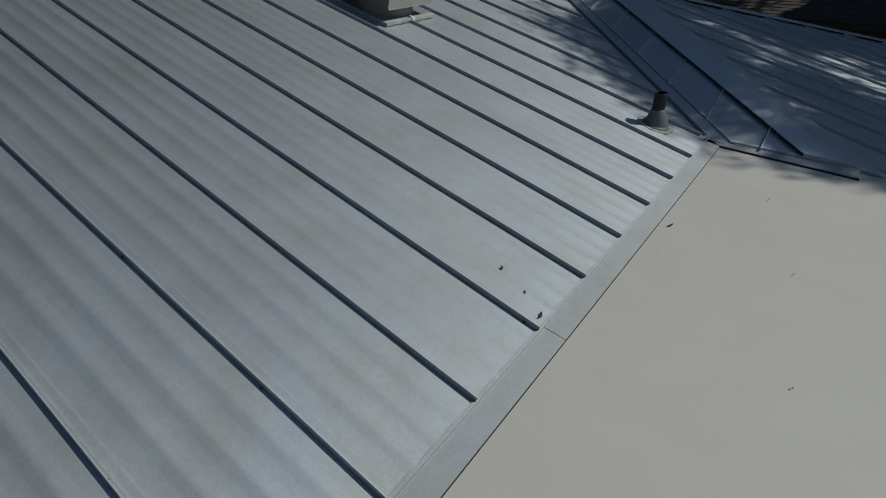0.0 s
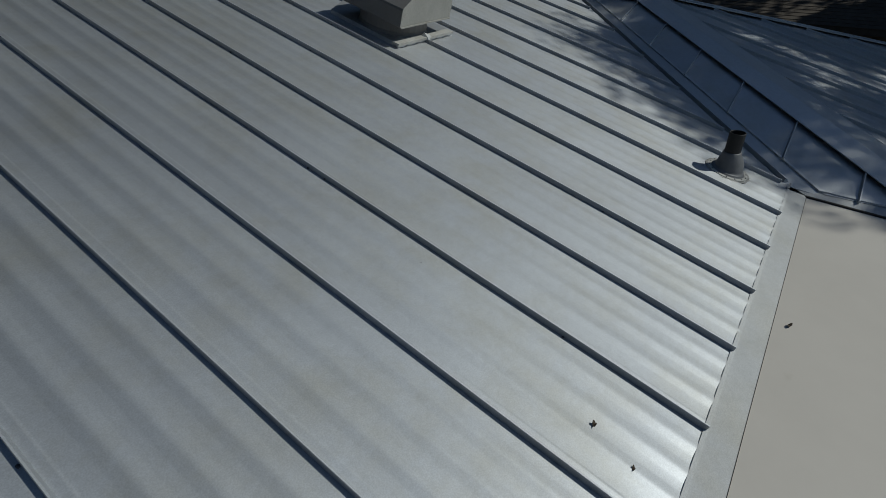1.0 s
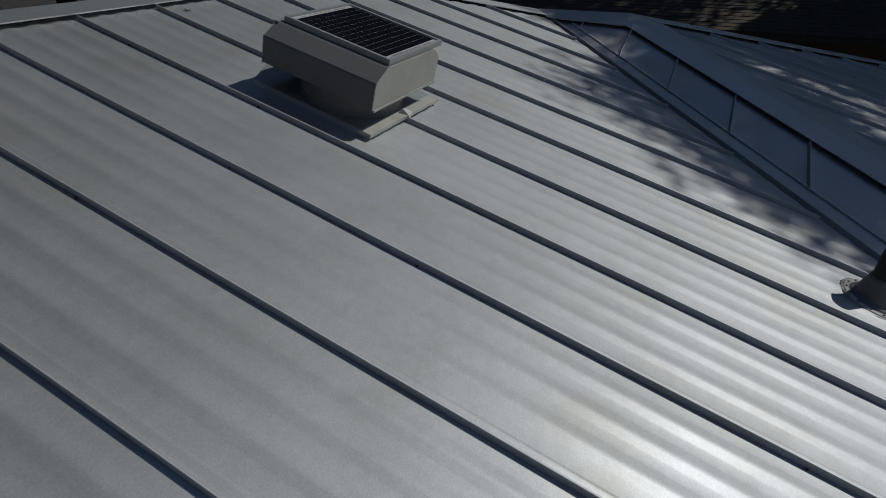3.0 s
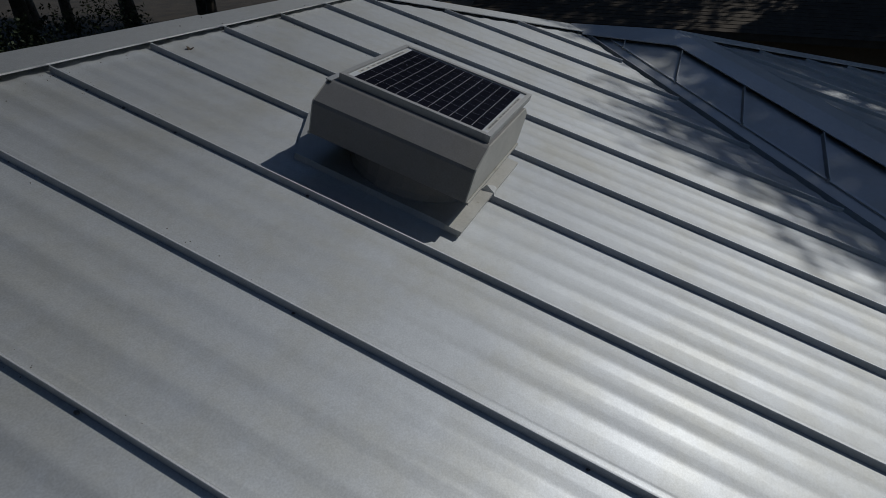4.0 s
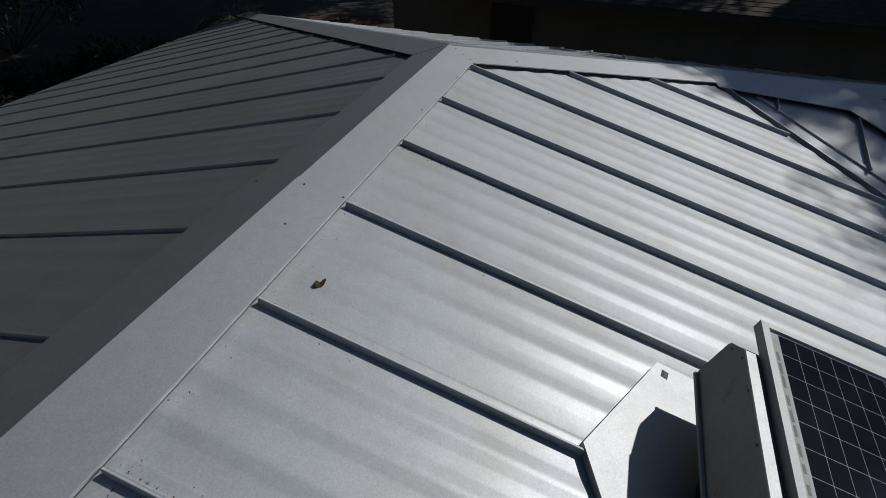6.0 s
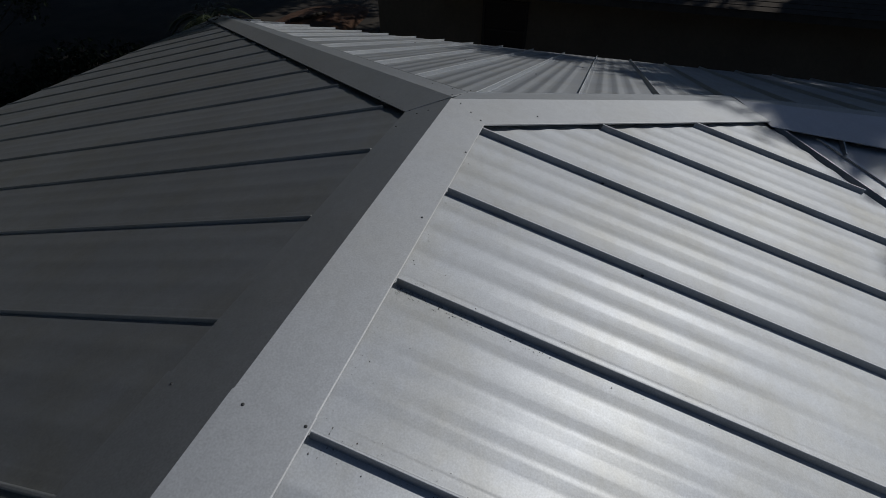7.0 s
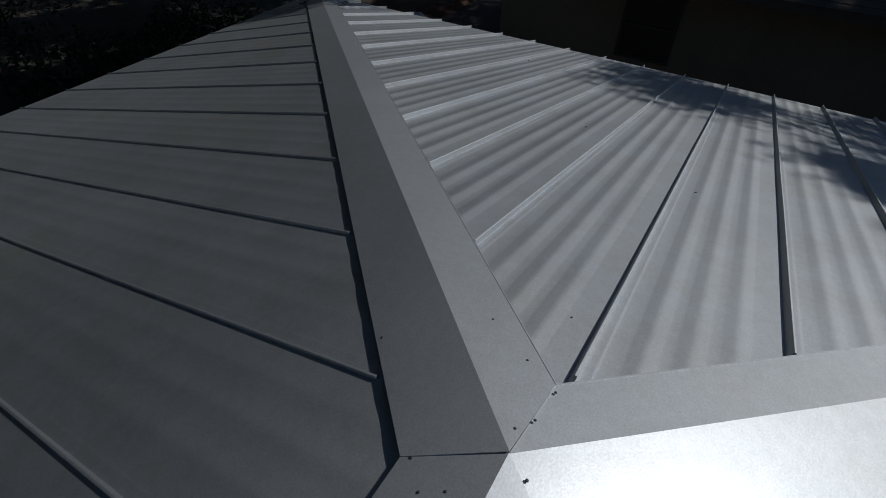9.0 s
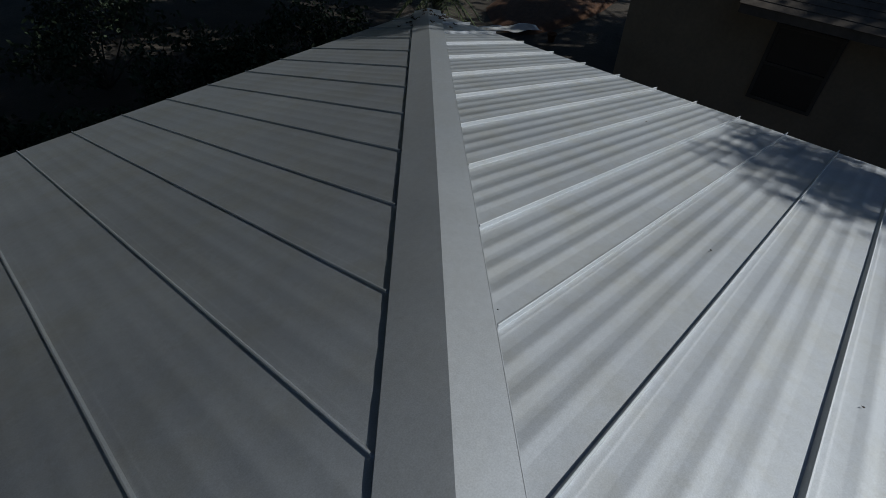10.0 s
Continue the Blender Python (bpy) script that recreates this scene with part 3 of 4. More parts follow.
bm = bmesh.new()
foot = [(4.30, 5.52), (5.72, 5.50), (5.78, 6.90), (5.02, 7.27), (4.32, 6.93)]
slab(bm, [fan_at(u, v, 0.030) for u, v in foot], -Vector(SLOPES["A"][1]) * 0.040)
fan_part("base_flashing", bm, M_FLASH, "grey metal base flashing with a pointed upper edge")
bm = bmesh.new()
slab(bm, [fan_at(u, v, 0.036) for u, v in ((4.27, 5.49), (5.69, 5.47), (5.69, 5.60), (4.27, 5.62))], -Vector(SLOPES["A"][1]) * 0.014)
flange_ob = fan_part("base_flange", bm, M_FLANGE, "pale weathered metal front flange")
bm = bmesh.new()
hull(bm, [fan_at(5.0 + a, 5.53 + b, 0.036 + h) for a, b, h in ((-0.05, 0.05, 0.0), (0.06, 0.03, 0.0), (0.08, -0.05, 0.0), (-0.02, -0.06, 0.0), (-0.03, 0.02, 0.022), (0.05, -0.03, 0.012), (-0.01, -0.07, -0.02))])
fan_part("sealant_lump", bm, M_DEBRIS, "white sealant lump on the flange", flange_ob)
bm = bmesh.new()
nA = Vector(SLOPES["A"][1])
lathe(bm, fan_at(FX, FY + 0.03, 0.03), nA, [(0.235, 0.0), (0.225, 0.02), (0.22, 0.13), (0.0, 0.13)], 32)
fan_part("throat", bm, M_FAN, "round dark fan throat", smooth=False)
HOOD = [(-0.628, 0.124), (-0.648, 0.130), (-0.650, 0.140), (-0.645, 0.226), (-0.634, 0.236), (-0.470, 0.279), (-0.450, 0.2825),
        (0.48, 0.2825), (0.50, 0.278), (0.612, 0.246), (0.626, 0.234), (0.640, 0.140), (0.638, 0.130), (0.62, 0.124)]
Y0, Y1 = 5.535, 6.80
bm = bmesh.new()
rings = [[bm.verts.new(fan_at(FX + u, v, h)) for u, h in HOOD] for v in (Y0, Y1)]
for k in range(len(HOOD)):
    m = (k + 1) % len(HOOD)
    bm.faces.new([rings[0][k], rings[0][m], rings[1][m], rings[1][k]])
bmesh.ops.recalc_face_normals(bm, faces=bm.faces)
fan_part("hood", bm, M_FAN, "folded painted metal hood with weathered grey finish")
for v, s in ((Y0, -1), (Y1, 1)):
    bm = bmesh.new()
    slab(bm, [fan_at(FX + u, v + s * 0.006, h + 0.001) for u, h in HOOD], nA.cross(Vector((1, 0, 0))) * (-0.004 * s))
    plate_ob = fan_part("end_plate", bm, M_FANEND, "flat weathered end plate")
    side_v = Vector((0, CP, SP)) * s
    # folded rim along the plate's foot
    bm = bmesh.new()
    p, q = fan_at(FX - 0.640, v + s * 0.008, 0.126), fan_at(FX + 0.630, v + s * 0.008, 0.126)
    w = (q - p).normalized().cross(side_v) * 0.004
    slab(bm, [p - w, q - w, q + w, p + w], side_v * 0.006)
    fan_part("end_rim", bm, M_FANEND, parent=plate_ob)
    if s > 0:
        for u, h in ((-0.30, 0.272), (-0.02, 0.272), (0.26, 0.272), (0.46, 0.270), (0.57, 0.246)):
            bm = bmesh.new()
            lathe(bm, fan_at(FX + u, v + s * 0.009, h), side_v, [(0.0026, 0.0), (0.0022, 0.001), (0.0, 0.0016)], 8)
            fan_part("rivet", bm, M_SCREW, parent=plate_ob)
bm = bmesh.new()
slab(bm, [fan_at(FX - 0.48, Y1 - 0.035, 0.285), fan_at(FX + 0.48, Y1 - 0.035, 0.285), fan_at(FX + 0.48, Y1 + 0.012, 0.285), fan_at(FX - 0.48, Y1 + 0.012, 0.285)], -nA * 0.004)
fan_part("hood_strip", bm, M_FLASH)
PU0, PU1, PV0, PV1 = 4.525, 5.63, 5.555, 6.745
PH = 0.306
for a, b, c, d in ((PU0, PV0, PU1, PV0 + 0.035), (PU0, PV1 - 0.035, PU1, PV1), (PU0, PV0 + 0.035, PU0 + 0.035, PV1 - 0.035), (PU1 - 0.035, PV0 + 0.035, PU1, PV1 - 0.035)):
    bm = bmesh.new()
    slab(bm, [fan_at(a, b, PH), fan_at(c, b, PH), fan_at(c, d, PH), fan_at(a, d, PH)], -nA * 0.023)
    fan_part("panel_frame", bm, M_ALU, "aluminium solar panel frame bar")
bm = bmesh.new()
slab(bm, [fan_at(a, b, PH - 0.006) for a, b in ((PU0 + 0.035, PV0 + 0.035), (PU1 - 0.035, PV0 + 0.035), (PU1 - 0.035, PV1 - 0.035), (PU0 + 0.035, PV1 - 0.035))], -nA * 0.006)
sheet_ob = fan_part("backsheet", bm, M_BACK, "white panel back sheet")
cu, cvn = 8, 12
ca0, cb0 = PU0 + 0.045, PV0 + 0.085
cw, ch = (PU1 - PU0 - 0.09) / cu, (PV1 - PV0 - 0.17) / cvn
for i in range(cu):
    for j in range(cvn):
        bm = bmesh.new()
        gu, gv_ = 0.0017, 0.0014
        u0, v0 = ca0 + i * cw, cb0 + j * ch
        slab(bm, [fan_at(a, b, PH - 0.0056) for a, b in ((u0 + gu, v0 + gv_), (u0 + cw - gu, v0 + gv_), (u0 + cw - gu, v0 + ch - gv_), (u0 + gu, v0 + ch - gv_))], -nA * 0.001)
        fan_part("solar_cell", bm, M_CELL, parent=sheet_ob)
for v0, v1, a, b in ((PV0 + 0.045, PV0 + 0.076, 0.10, 0.86), (PV1 - 0.076, PV1 - 0.045, 0.16, 0.92)):
    bm = bmesh.new()
    u0, u1 = PU0 + (PU1 - PU0) * a, PU0 + (PU1 - PU0) * b
    slab(bm, [fan_at(x, y, PH - 0.0056) for x, y in ((u0, v0), (u1, v0), (u1, v1), (u0, v1))], -nA * 0.001)
    sticker = fan_part("margin_strip", bm, M_FLANGE, "pale strip in the panel margin", sheet_ob)
    q = random.Random(int(v0 * 100))
    x = u0 + 0.03
    while x < u1 - 0.08:
        w = q.uniform(0.02, 0.07)
        bm = bmesh.new()
        slab(bm, [fan_at(c, d, PH - 0.0053) for c, d in ((x, v0 + 0.009), (x + w, v0 + 0.009), (x + w, v0 + 0.021), (x, v0 + 0.021))], -nA * 0.0005)
        fan_part("printed_bar", bm, M_BOOT, parent=sheet_ob)
        x += w + q.uniform(0.01, 0.05)
bm = bmesh.new()
hull(bm, [fan_at(5.70 + a, 6.86 + b, 0.030 + h) for a, b, h in ((-0.03, -0.02, 0.0), (0.03, -0.03, 0.0), (0.04, 0.01, 0.0), (-0.02, 0.02, 0.0), (0.0, 0.0, 0.004), (0.02, -0.02, 0.003))])
fan_part("sealant_patch", bm, M_BOOT, "dark weathered sealant patch on the base")
for u in (FX - 0.3, FX + 0.5):
    for v in (5.62, 6.66):
        bm = bmesh.new()
        slab(bm, [fan_at(u - 0.03, v - 0.03, PH - 0.019), fan_at(u + 0.03, v - 0.03, PH - 0.019), fan_at(u + 0.03, v + 0.03, PH - 0.019), fan_at(u - 0.03, v + 0.03, PH - 0.019)], -nA * 0.0065)
        fan_part("panel_foot", bm, M_ALU)

# ---- vent pipe ----
VX, VY = 5.57, 0.77
vent = empty("vent_pipe", "black plumbing vent pipe in a grey roof boot", "vent pipe", at("A", VX, VY, 0))
VI = Matrix.Translation(vent.location).inverted()
base = at("A", VX, VY, 0)
AX = Vector((-0.03, 0.0, 1.0)).normalized()


def vent_part(name, bm, mat, label="", smooth=True, parent=None):
    bm.transform(VI)
    return part(name, bm, mat, parent or vent, label, smooth)


bm = bmesh.new()
lathe(bm, base, AX, [(0.041, 0.06), (0.0415, 0.222), (0.0405, 0.2255), (0.037, 0.2255), (0.0365, 0.222), (0.036, 0.08)], 28)
vent_part("pipe", bm, M_PIPE, "black plastic pipe")
bm = bmesh.new()
q0, q1 = nA.to_track_quat("Z", "Y"), AX.to_track_quat("Z", "Y")
rings = []
for r, z, f in ((0.106, 0.004, 0), (0.105, 0.009, 0), (0.092, 0.011, 0), (0.089, 0.019, 0.05), (0.086, 0.022, 0.1), (0.078, 0.024, 0.15), (0.075, 0.034, 0.25),
                (0.070, 0.052, 0.45), (0.064, 0.072, 0.65), (0.056, 0.090, 0.85), (0.049, 0.104, 1), (0.047, 0.116, 1), (0.0415, 0.118, 1)):
    q = q0.slerp(q1, f)
    mid = base + nA.lerp(AX, f) * z
    rings.append([bm.verts.new(mid + q @ Vector((r * math.cos(a), r * math.sin(a), 0))) for a in (2 * math.pi * k / 32 for k in range(32))])
for a, b in zip(rings, rings[1:]):
    for k in range(32):
        bm.faces.new([a[k], a[(k + 1) % 32], b[(k + 1) % 32], b[k]])
vent_part("boot", bm, M_BOOT, "grey stepped rubber boot")
bm = bmesh.new()
lathe(bm, base, nA, [(0.113, 0.003), (0.113, 0.0095), (0.111, 0.0115), (0.095, 0.0125), (0.093, 0.011)], 40)
clamp = vent_part("clamp_ring", bm, M_FLANGE, "pale metal ring around the boot", smooth=False)
for k in range(14):
    a = 2 * math.pi * (k + 0.3) / 14
    bm = bmesh.new()
    lathe(bm, base + q0 @ Vector((0.103 * math.cos(a), 0.103 * math.sin(a), 0.012)), nA, [(0.0045, 0.0), (0.0042, 0.002), (0.0025, 0.003), (0.0, 0.0032)], 8)
    vent_part("ring_screw", bm, M_SCREW, parent=clamp)
bm = bmesh.new()
ring = []
for k in range(48):
    a = 2 * math.pi * k / 48
    r = 0.116 + rnd.uniform(-0.002, 0.006)
    q = 0.005 * rnd.uniform(0.6, 1.4)
    side_d = Vector((math.cos(a), math.sin(a) * CP, math.sin(a) * SP))
    mid = base + nA * 0.004 + side_d * r
    ring.append([bm.verts.new(mid + side_d * q * 1.3 * math.cos(b) + nA * q * math.sin(b)) for b in (2 * math.pi * m / 6 for m in range(6))])
for k in range(48):
    for m in range(6):
        bm.faces.new([ring[k][m], ring[(k + 1) % 48][m], ring[(k + 1) % 48][(m + 1) % 6], ring[k][(m + 1) % 6]])
bmesh.ops.recalc_face_normals(bm, faces=bm.faces)
vent_part("sealant_bead", bm, M_SEALANT, "lumpy pale sealant ring")


# ---- sealant dabs along the seams ----
def dab(u, v, big=1.0):
    bm = bmesh.new()
    bmesh.ops.create_icosphere(bm, subdivisions=1, radius=0.0032 * big)
    for vert in bm.verts:
        vert.co.y *= 1.6
        vert.co += Vector((noise.noise(vert.co * 90 + Vector((u, v, 0))), noise.noise(vert.co * 70), 0)) * 0.002
    ob = part("sealant_dab", bm, M_SCREW, front)
    ob.location = at("A", u, v, PAN_H + 0.003) + Vector((-0.012, 0, 0))


for u, v, big in ((1, 3.93, 1.3), (1, 3.71, 1.0), (3, 4.27, 1.0), (2, 6.34, 1.3), (3, 1.59, 1.0), (3, 5.98, 1.0), (4, 6.57, 1.3), (4, 7.75, 1.0), (4, 8.62, 1.0), (4, 8.25, 1.3), (9, 7.94, 1.0), (8, 7.59, 1.0), (-2, 2.81, 1.3), (-2, 1.13, 1.0), (1, 1.14, 1.0), (0, 0.14, 1.3)):
    dab(u, v, big)


# ---- leaves and crumbs on the roof ----
def dry_leaf(p, n, size, turn, ragged=0.25):
    bm = bmesh.new()
    q = Vector(n).to_track_quat("Z", "Y")
    ring = []
    for k in range(10):
        a = 2 * math.pi * k / 10
        r = size * (0.55 + 0.45 * abs(math.cos(a))) * (1 + ragged * math.sin(3 * a + turn))
        ring.append(bm.verts.new(q @ Vector((r * math.cos(a + turn), 0.6 * r * math.sin(a + turn), 0.004 + 0.010 * math.cos(2 * a) * size / 0.03))))
    mid = bm.verts.new(q @ Vector((0, 0, 0.002)))
    for k in range(10):
        bm.faces.new([mid, ring[k], ring[(k + 1) % 10]])
    res = bmesh.ops.extrude_face_region(bm, geom=bm.faces[:])
    bmesh.ops.translate(bm, verts=[g for g in res["geom"] if isinstance(g, bmesh.types.BMVert)], vec=Vector(n) * 0.0012)
    ob = link("dry_leaf", bm, M_LEAFDRY)
    ob.location = p
    return tagged(ob, "small curled brown dry leaf on the roof", "leaf", group="fallen leaves")


for u, v, s in ((0.415, 0.644, 0.012), (0.157, 0.073, 0.015), (0.30, 0.32, 0.009)):
    dry_leaf(at("A", u, v, PAN_H + 0.003), SLOPES["A"][1], s, u * 3)
dry_leaf(at("A", 5.28, 8.82, PAN_H + 0.003), SLOPES["A"][1], 0.019, 2.2, 0.06)
for x, y, s in ((2.73, -0.36, 0.014), (4.2, -1.2, 0.006), (2.4, -1.7, 0.005), (0.6, -1.9, 0.005)):
    dry_leaf(Vector((x * S, y * S, FLAT_Z + 0.003)), (0, 0, 1), s, x * 2)
for x, y, s in ((14.5, 10.6, 0.006), (18.4, 13.0, 0.009), (13.2, 9.1, 0.005)):
    dry_leaf(at("C", y, x - JX, PAN_H + DROP["C"] + 0.003), SLOPES["C"][1], s, x)

# fine grit caught along the seams and below the ridge cap
q = random.Random(77)
verts, faces = [], []
for k in range(1060):
    if k >= 900:
        u, v = 7 - 0.03 - 0.06 * q.random() ** 2, 9.0 - 0.95 * q.random() ** 1.6
    elif k < 620:
        u = q.choice((2, 3, 3, 4, 4, 5, 6, 7)) + q.choice((-1, 1)) * (0.025 + 0.07 * q.random() ** 3)
        v = 8.95 - 3.2 * q.random() ** 2.2
    else:
        u, v = q.uniform(-2, 9), 8.99 - 0.30 * q.random() ** 3
    p = at("A", u, v, PAN_H + 0.0015)
    r = (0.0007 if k < 900 else 0.0009) + 0.0013 * q.random() ** 3
    b = len(verts)
    verts += [tuple(p + Vector(d) * r) for d in ((1, 0, 0), (-0.5, 0.9, 0), (-0.5, -0.9, 0), (0.1, 0, 1.1), (0.1, 0, -1.0))]
    faces += [(b, b + 1, b + 3), (b + 1, b + 2, b + 3), (b + 2, b, b + 3), (b + 1, b, b + 4), (b + 2, b + 1, b + 4), (b, b + 2, b + 4)]
me = bpy.data.meshes.new("grit")
me.from_pydata(verts, [], faces)
me.materials.append(M_LEAFDRY)
tagged(new("grit", me), "fine dark grit caught along the roof seams", "debris", kind="stuff")


# ---- trees ----
def leaf_cloud(name, parent, centres, count, size, mat, rnd, kind="stuff"):
    verts, faces = [], []
    for c, r in centres:
        for _ in range(count):
            d = Vector((rnd.gauss(0, 1), rnd.gauss(0, 1), rnd.gauss(0, 0.8)))
            d = d.normalized() * r * rnd.random() ** 0.45
            p = Vector(c) + d
            q = Euler((rnd.uniform(-1.1, 1.1), rnd.uniform(-1.1, 1.1), rnd.uniform(0, 6.3))).to_matrix()
            s = size * rnd.uniform(0.6, 1.3)
            k = len(verts)
            for x, y, z in ((-0.5, 0, 0), (0, -0.28, 0.06), (0.6, 0, 0), (0, 0.28, 0.06)):
                verts.append(tuple(p + q @ Vector((x * s, y * s, z * s))))
            faces.append((k, k + 1, k + 2, k + 3))
    me = bpy.data.meshes.new(name)
    me.from_pydata(verts, [], faces)
    me.materials.append(mat)
    ob = new(name, me)
    ob.parent = parent
    return tagged(ob, kind=kind)


def tree(x, y, height, crown_r, crown_h, clumps, leaves, leaf, seed, label, trunk_r=0.22, group=""):
    rnd = random.Random(seed)
    t = empty("tree", label, "tree", (x, y, GROUND_Z), group=group)
    bm = bmesh.new()
    lean = Vector((rnd.uniform(-0.5, 0.5), rnd.uniform(-0.5, 0.5), 0))
    segs = 6
    pts = [Vector((0, 0, -0.1)) + lean * (k / segs) ** 1.4 + Vector((0, 0, (height - crown_h * 0.45) * k / segs)) for k in range(segs + 1)]
    for k in range(segs):
        tube(bm, pts[k], pts[k + 1], trunk_r * (1 - 0.62 * k / segs) * (1.25 if k == 0 else 1), trunk_r * (1 - 0.62 * (k + 1) / segs), 10)
    part("trunk", bm, M_BARK, t, "", True)
    centres = []
    bm = bmesh.new()
    for k in range(clumps):
        a = rnd.uniform(0, 2 * math.pi)
        rr = crown_r * math.sqrt(rnd.random())
        zz = height - crown_h * rnd.uniform(0.05, 0.95)
        c = Vector((lean.x + rr * math.cos(a), lean.y + rr * math.sin(a), zz))
        centres.append((c, rnd.uniform(0.5, 1.0) * crown_r * 0.34))
        start = pts[-1 - rnd.randrange(0, 3)]
        mid = start.lerp(c, 0.55) + Vector((0, 0, 0.3))
        tube(bm, start, mid, trunk_r * 0.30, trunk_r * 0.16, 6)
        tube(bm, mid, c, trunk_r * 0.16, trunk_r * 0.04, 5)
    part("branchwork", bm, M_BARK, t, "", True)
    leaf_cloud("crown", t, centres, leaves, leaf, M_LEAF, rnd)
    return t


def roof_z(x, y):
    c = JZ - TP * (x - JX)
    main = min(TP * y, c)
    wing_z = min(TP * (x - VC), c, K2Z + TP * (y - K2[1]))
    return max(main, wing_z, FLAT_Z / S) * S if x < JX + EAVE_C - 0.6 else c * S


def canopy_tree(spots, dist, size, leaves, seed, label, foot_at=None, on_roof=True):
    """A spreading tree: leaf clumps up the sun's way from the shaded spots, on limbs from one leaning trunk."""
    rnd = random.Random(seed)
    tips = []
    for x, y, r in spots:
        d = dist + rnd.uniform(-1.3, 1.3)
        tips.append((Vector((x * S, y * S, roof_z(x, y) if on_roof else GROUND_Z)) + SUN_DIR * d, r * S))
    mid = sum((c for c, _ in tips), Vector()) / len(tips)
    foot = Vector((*(foot_at or (mid.x + 0.8, mid.y - 0.6)), GROUND_Z - 0.1))
    t = empty("tree", label, "tree", foot, group=YARD)
    fork = Vector((0, 0, mid.z - foot.z - 2.2))
    bm = bmesh.new()
    for k in range(5):
        a, b = k / 5, (k + 1) / 5
        bend = lambda f: Vector((0.25 * math.sin(f * 3), 0.2 * math.sin(f * 2.2), 0))
        tube(bm, fork * a + bend(a), fork * b + bend(b), 0.24 * (1 - 0.5 * a), 0.24 * (1 - 0.5 * b), 10)
    part("trunk", bm, M_BARK, t, "", True)
    bm = bmesh.new()
    top = fork + Vector((0.25 * math.sin(3), 0.2 * math.sin(2.2), 0))
    for c, r in tips:
        p = c - foot
        q = top.lerp(p, 0.5) + Vector((0, 0, 0.35))
        tube(bm, top, q, 0.05, 0.03, 6)
        tube(bm, q, p, 0.03, 0.008, 5)
    part("branchwork", bm, M_BARK, t, "", True)
    leaf_cloud("crown", t, [(c - foot, r) for c, r in tips], leaves, size, M_LEAF, rnd)
    return t


def spots_in(inside, x0, x1, y0, y1, count, r0, r1, seed):
    rnd = random.Random(seed)
    out = []
    while len(out) < count:
        x, y = rnd.uniform(x0, x1), rnd.uniform(y0, y1)
        if inside(x, y):
            out.append((x, y, rnd.uniform(r0, r1)))
    return out


YARD = "yard trees"
def west_edge(y):
    if y < 0:
        return 6.9 + 0.3 * y
    return 6.3 + 0.75 * y if y < 2 else 7.8 + 0.45 * (y - 2)


SHADE = "broad leafy shade tree beside the flat roof"
canopy_tree(spots_in(lambda x, y: x > west_edge(y) + 2.2, 5, 11, -5.0, 2.2, 34, 0.7, 1.4, 1) + spots_in(lambda x, y: abs(x - west_edge(y) - 1.2) < 1.3, 4, 10, -4.5, 2.2, 32, 1.0, 1.7, 5) + spots_in(lambda x, y: True, 6.3, 9.0, -3.6, -0.6, 12, 0.9, 1.4, 7), 10.0, 0.09, 250, 11, SHADE, (12.3, -9.5))
canopy_tree(spots_in(lambda x, y: x > west_edge(y) + 2.0 and x + y < 15.6, 8, 14, 2.0, 4.4, 13, 0.7, 1.3, 2) + spots_in(lambda x, y: abs(x - west_edge(y) - 0.7) < 0.9, 7, 10.2, 2.0, 4.2, 8, 1.2, 1.9, 6) + [(12.5, 6.0, 1.0), (12.9, 5.2, 1.2), (12.1, 4.4, 1.0), (13.6, 5.6, 1.0)], 10.5, 0.09, 250, 12, SHADE, (10.7, -5.2))
BETWEEN = "broad leafy shade tree between the houses"
canopy_tree(spots_in(lambda x, y: x - y > 8.5, 10, 23, -5.0, 11.5, 62, 1.0, 1.8, 3), 13.0, 0.12, 270, 13, BETWEEN, (11.2, -6.5))
canopy_tree(spots_in(lambda x, y: x - y > 9.9, 13, 23, -1.0, 12.0, 40, 0.8, 1.4, 9) + spots_in(lambda x, y: x > 13.1 + 1.3 * (y - 6) and x < 17, 12.3, 17, 3.6, 7.7, 30, 0.6, 1.0, 19), 11.0, 0.10, 470, 14, BETWEEN, (10.4, -2.9))
# added unseen crown that keeps the sun off the neighbour's roof
canopy_tree(spots_in(lambda x, y: True, 27, 42, -20.0, 11.0, 60, 1.6, 2.8, 15), 12.0, 0.16, 520, 15, "broad leafy tree added to shade the neighbouring house", (20.5, -12.5), False)
canopy_tree(spots_in(lambda x, y: x + y > 39.5, 18.0, 23.5, 18.0, 23.5, 14, 0.9, 1.5, 16), 9.0, 0.10, 230, 16, "leafy tree over the far roof corner", (15.5, 3.2))
# added crowns above the view, set up-sun to keep the yard ground dark
for k, (x0, x1, fx, fy) in enumerate(((-30, -16, -6.0, 27.0), (-16, -3, 1.0, 28.5), (-3, 9, 7.5, 28.0), (9, 22, 17.0, 27.0))):
    canopy_tree(spots_in(lambda x, y: True, x0, x1, 31.5, 68, 44, 2.2, 4.0, 20 + k) + spots_in(lambda x, y: True, x0, x1, 28.9, 33, 14, 1.2, 1.8, 40 + k), 13.0, 0.30, 640, 80 + k, "tall spreading tree added to shade the back yard", (fx, fy), False)
canopy_tree(spots_in(lambda x, y: x + y < 96, 23, 50, 39.5, 62, 46, 2.0, 3.4, 28), 13.0, 0.28, 560, 88, "tall spreading tree added to shade the back yard", (19.5, 21.0), False)
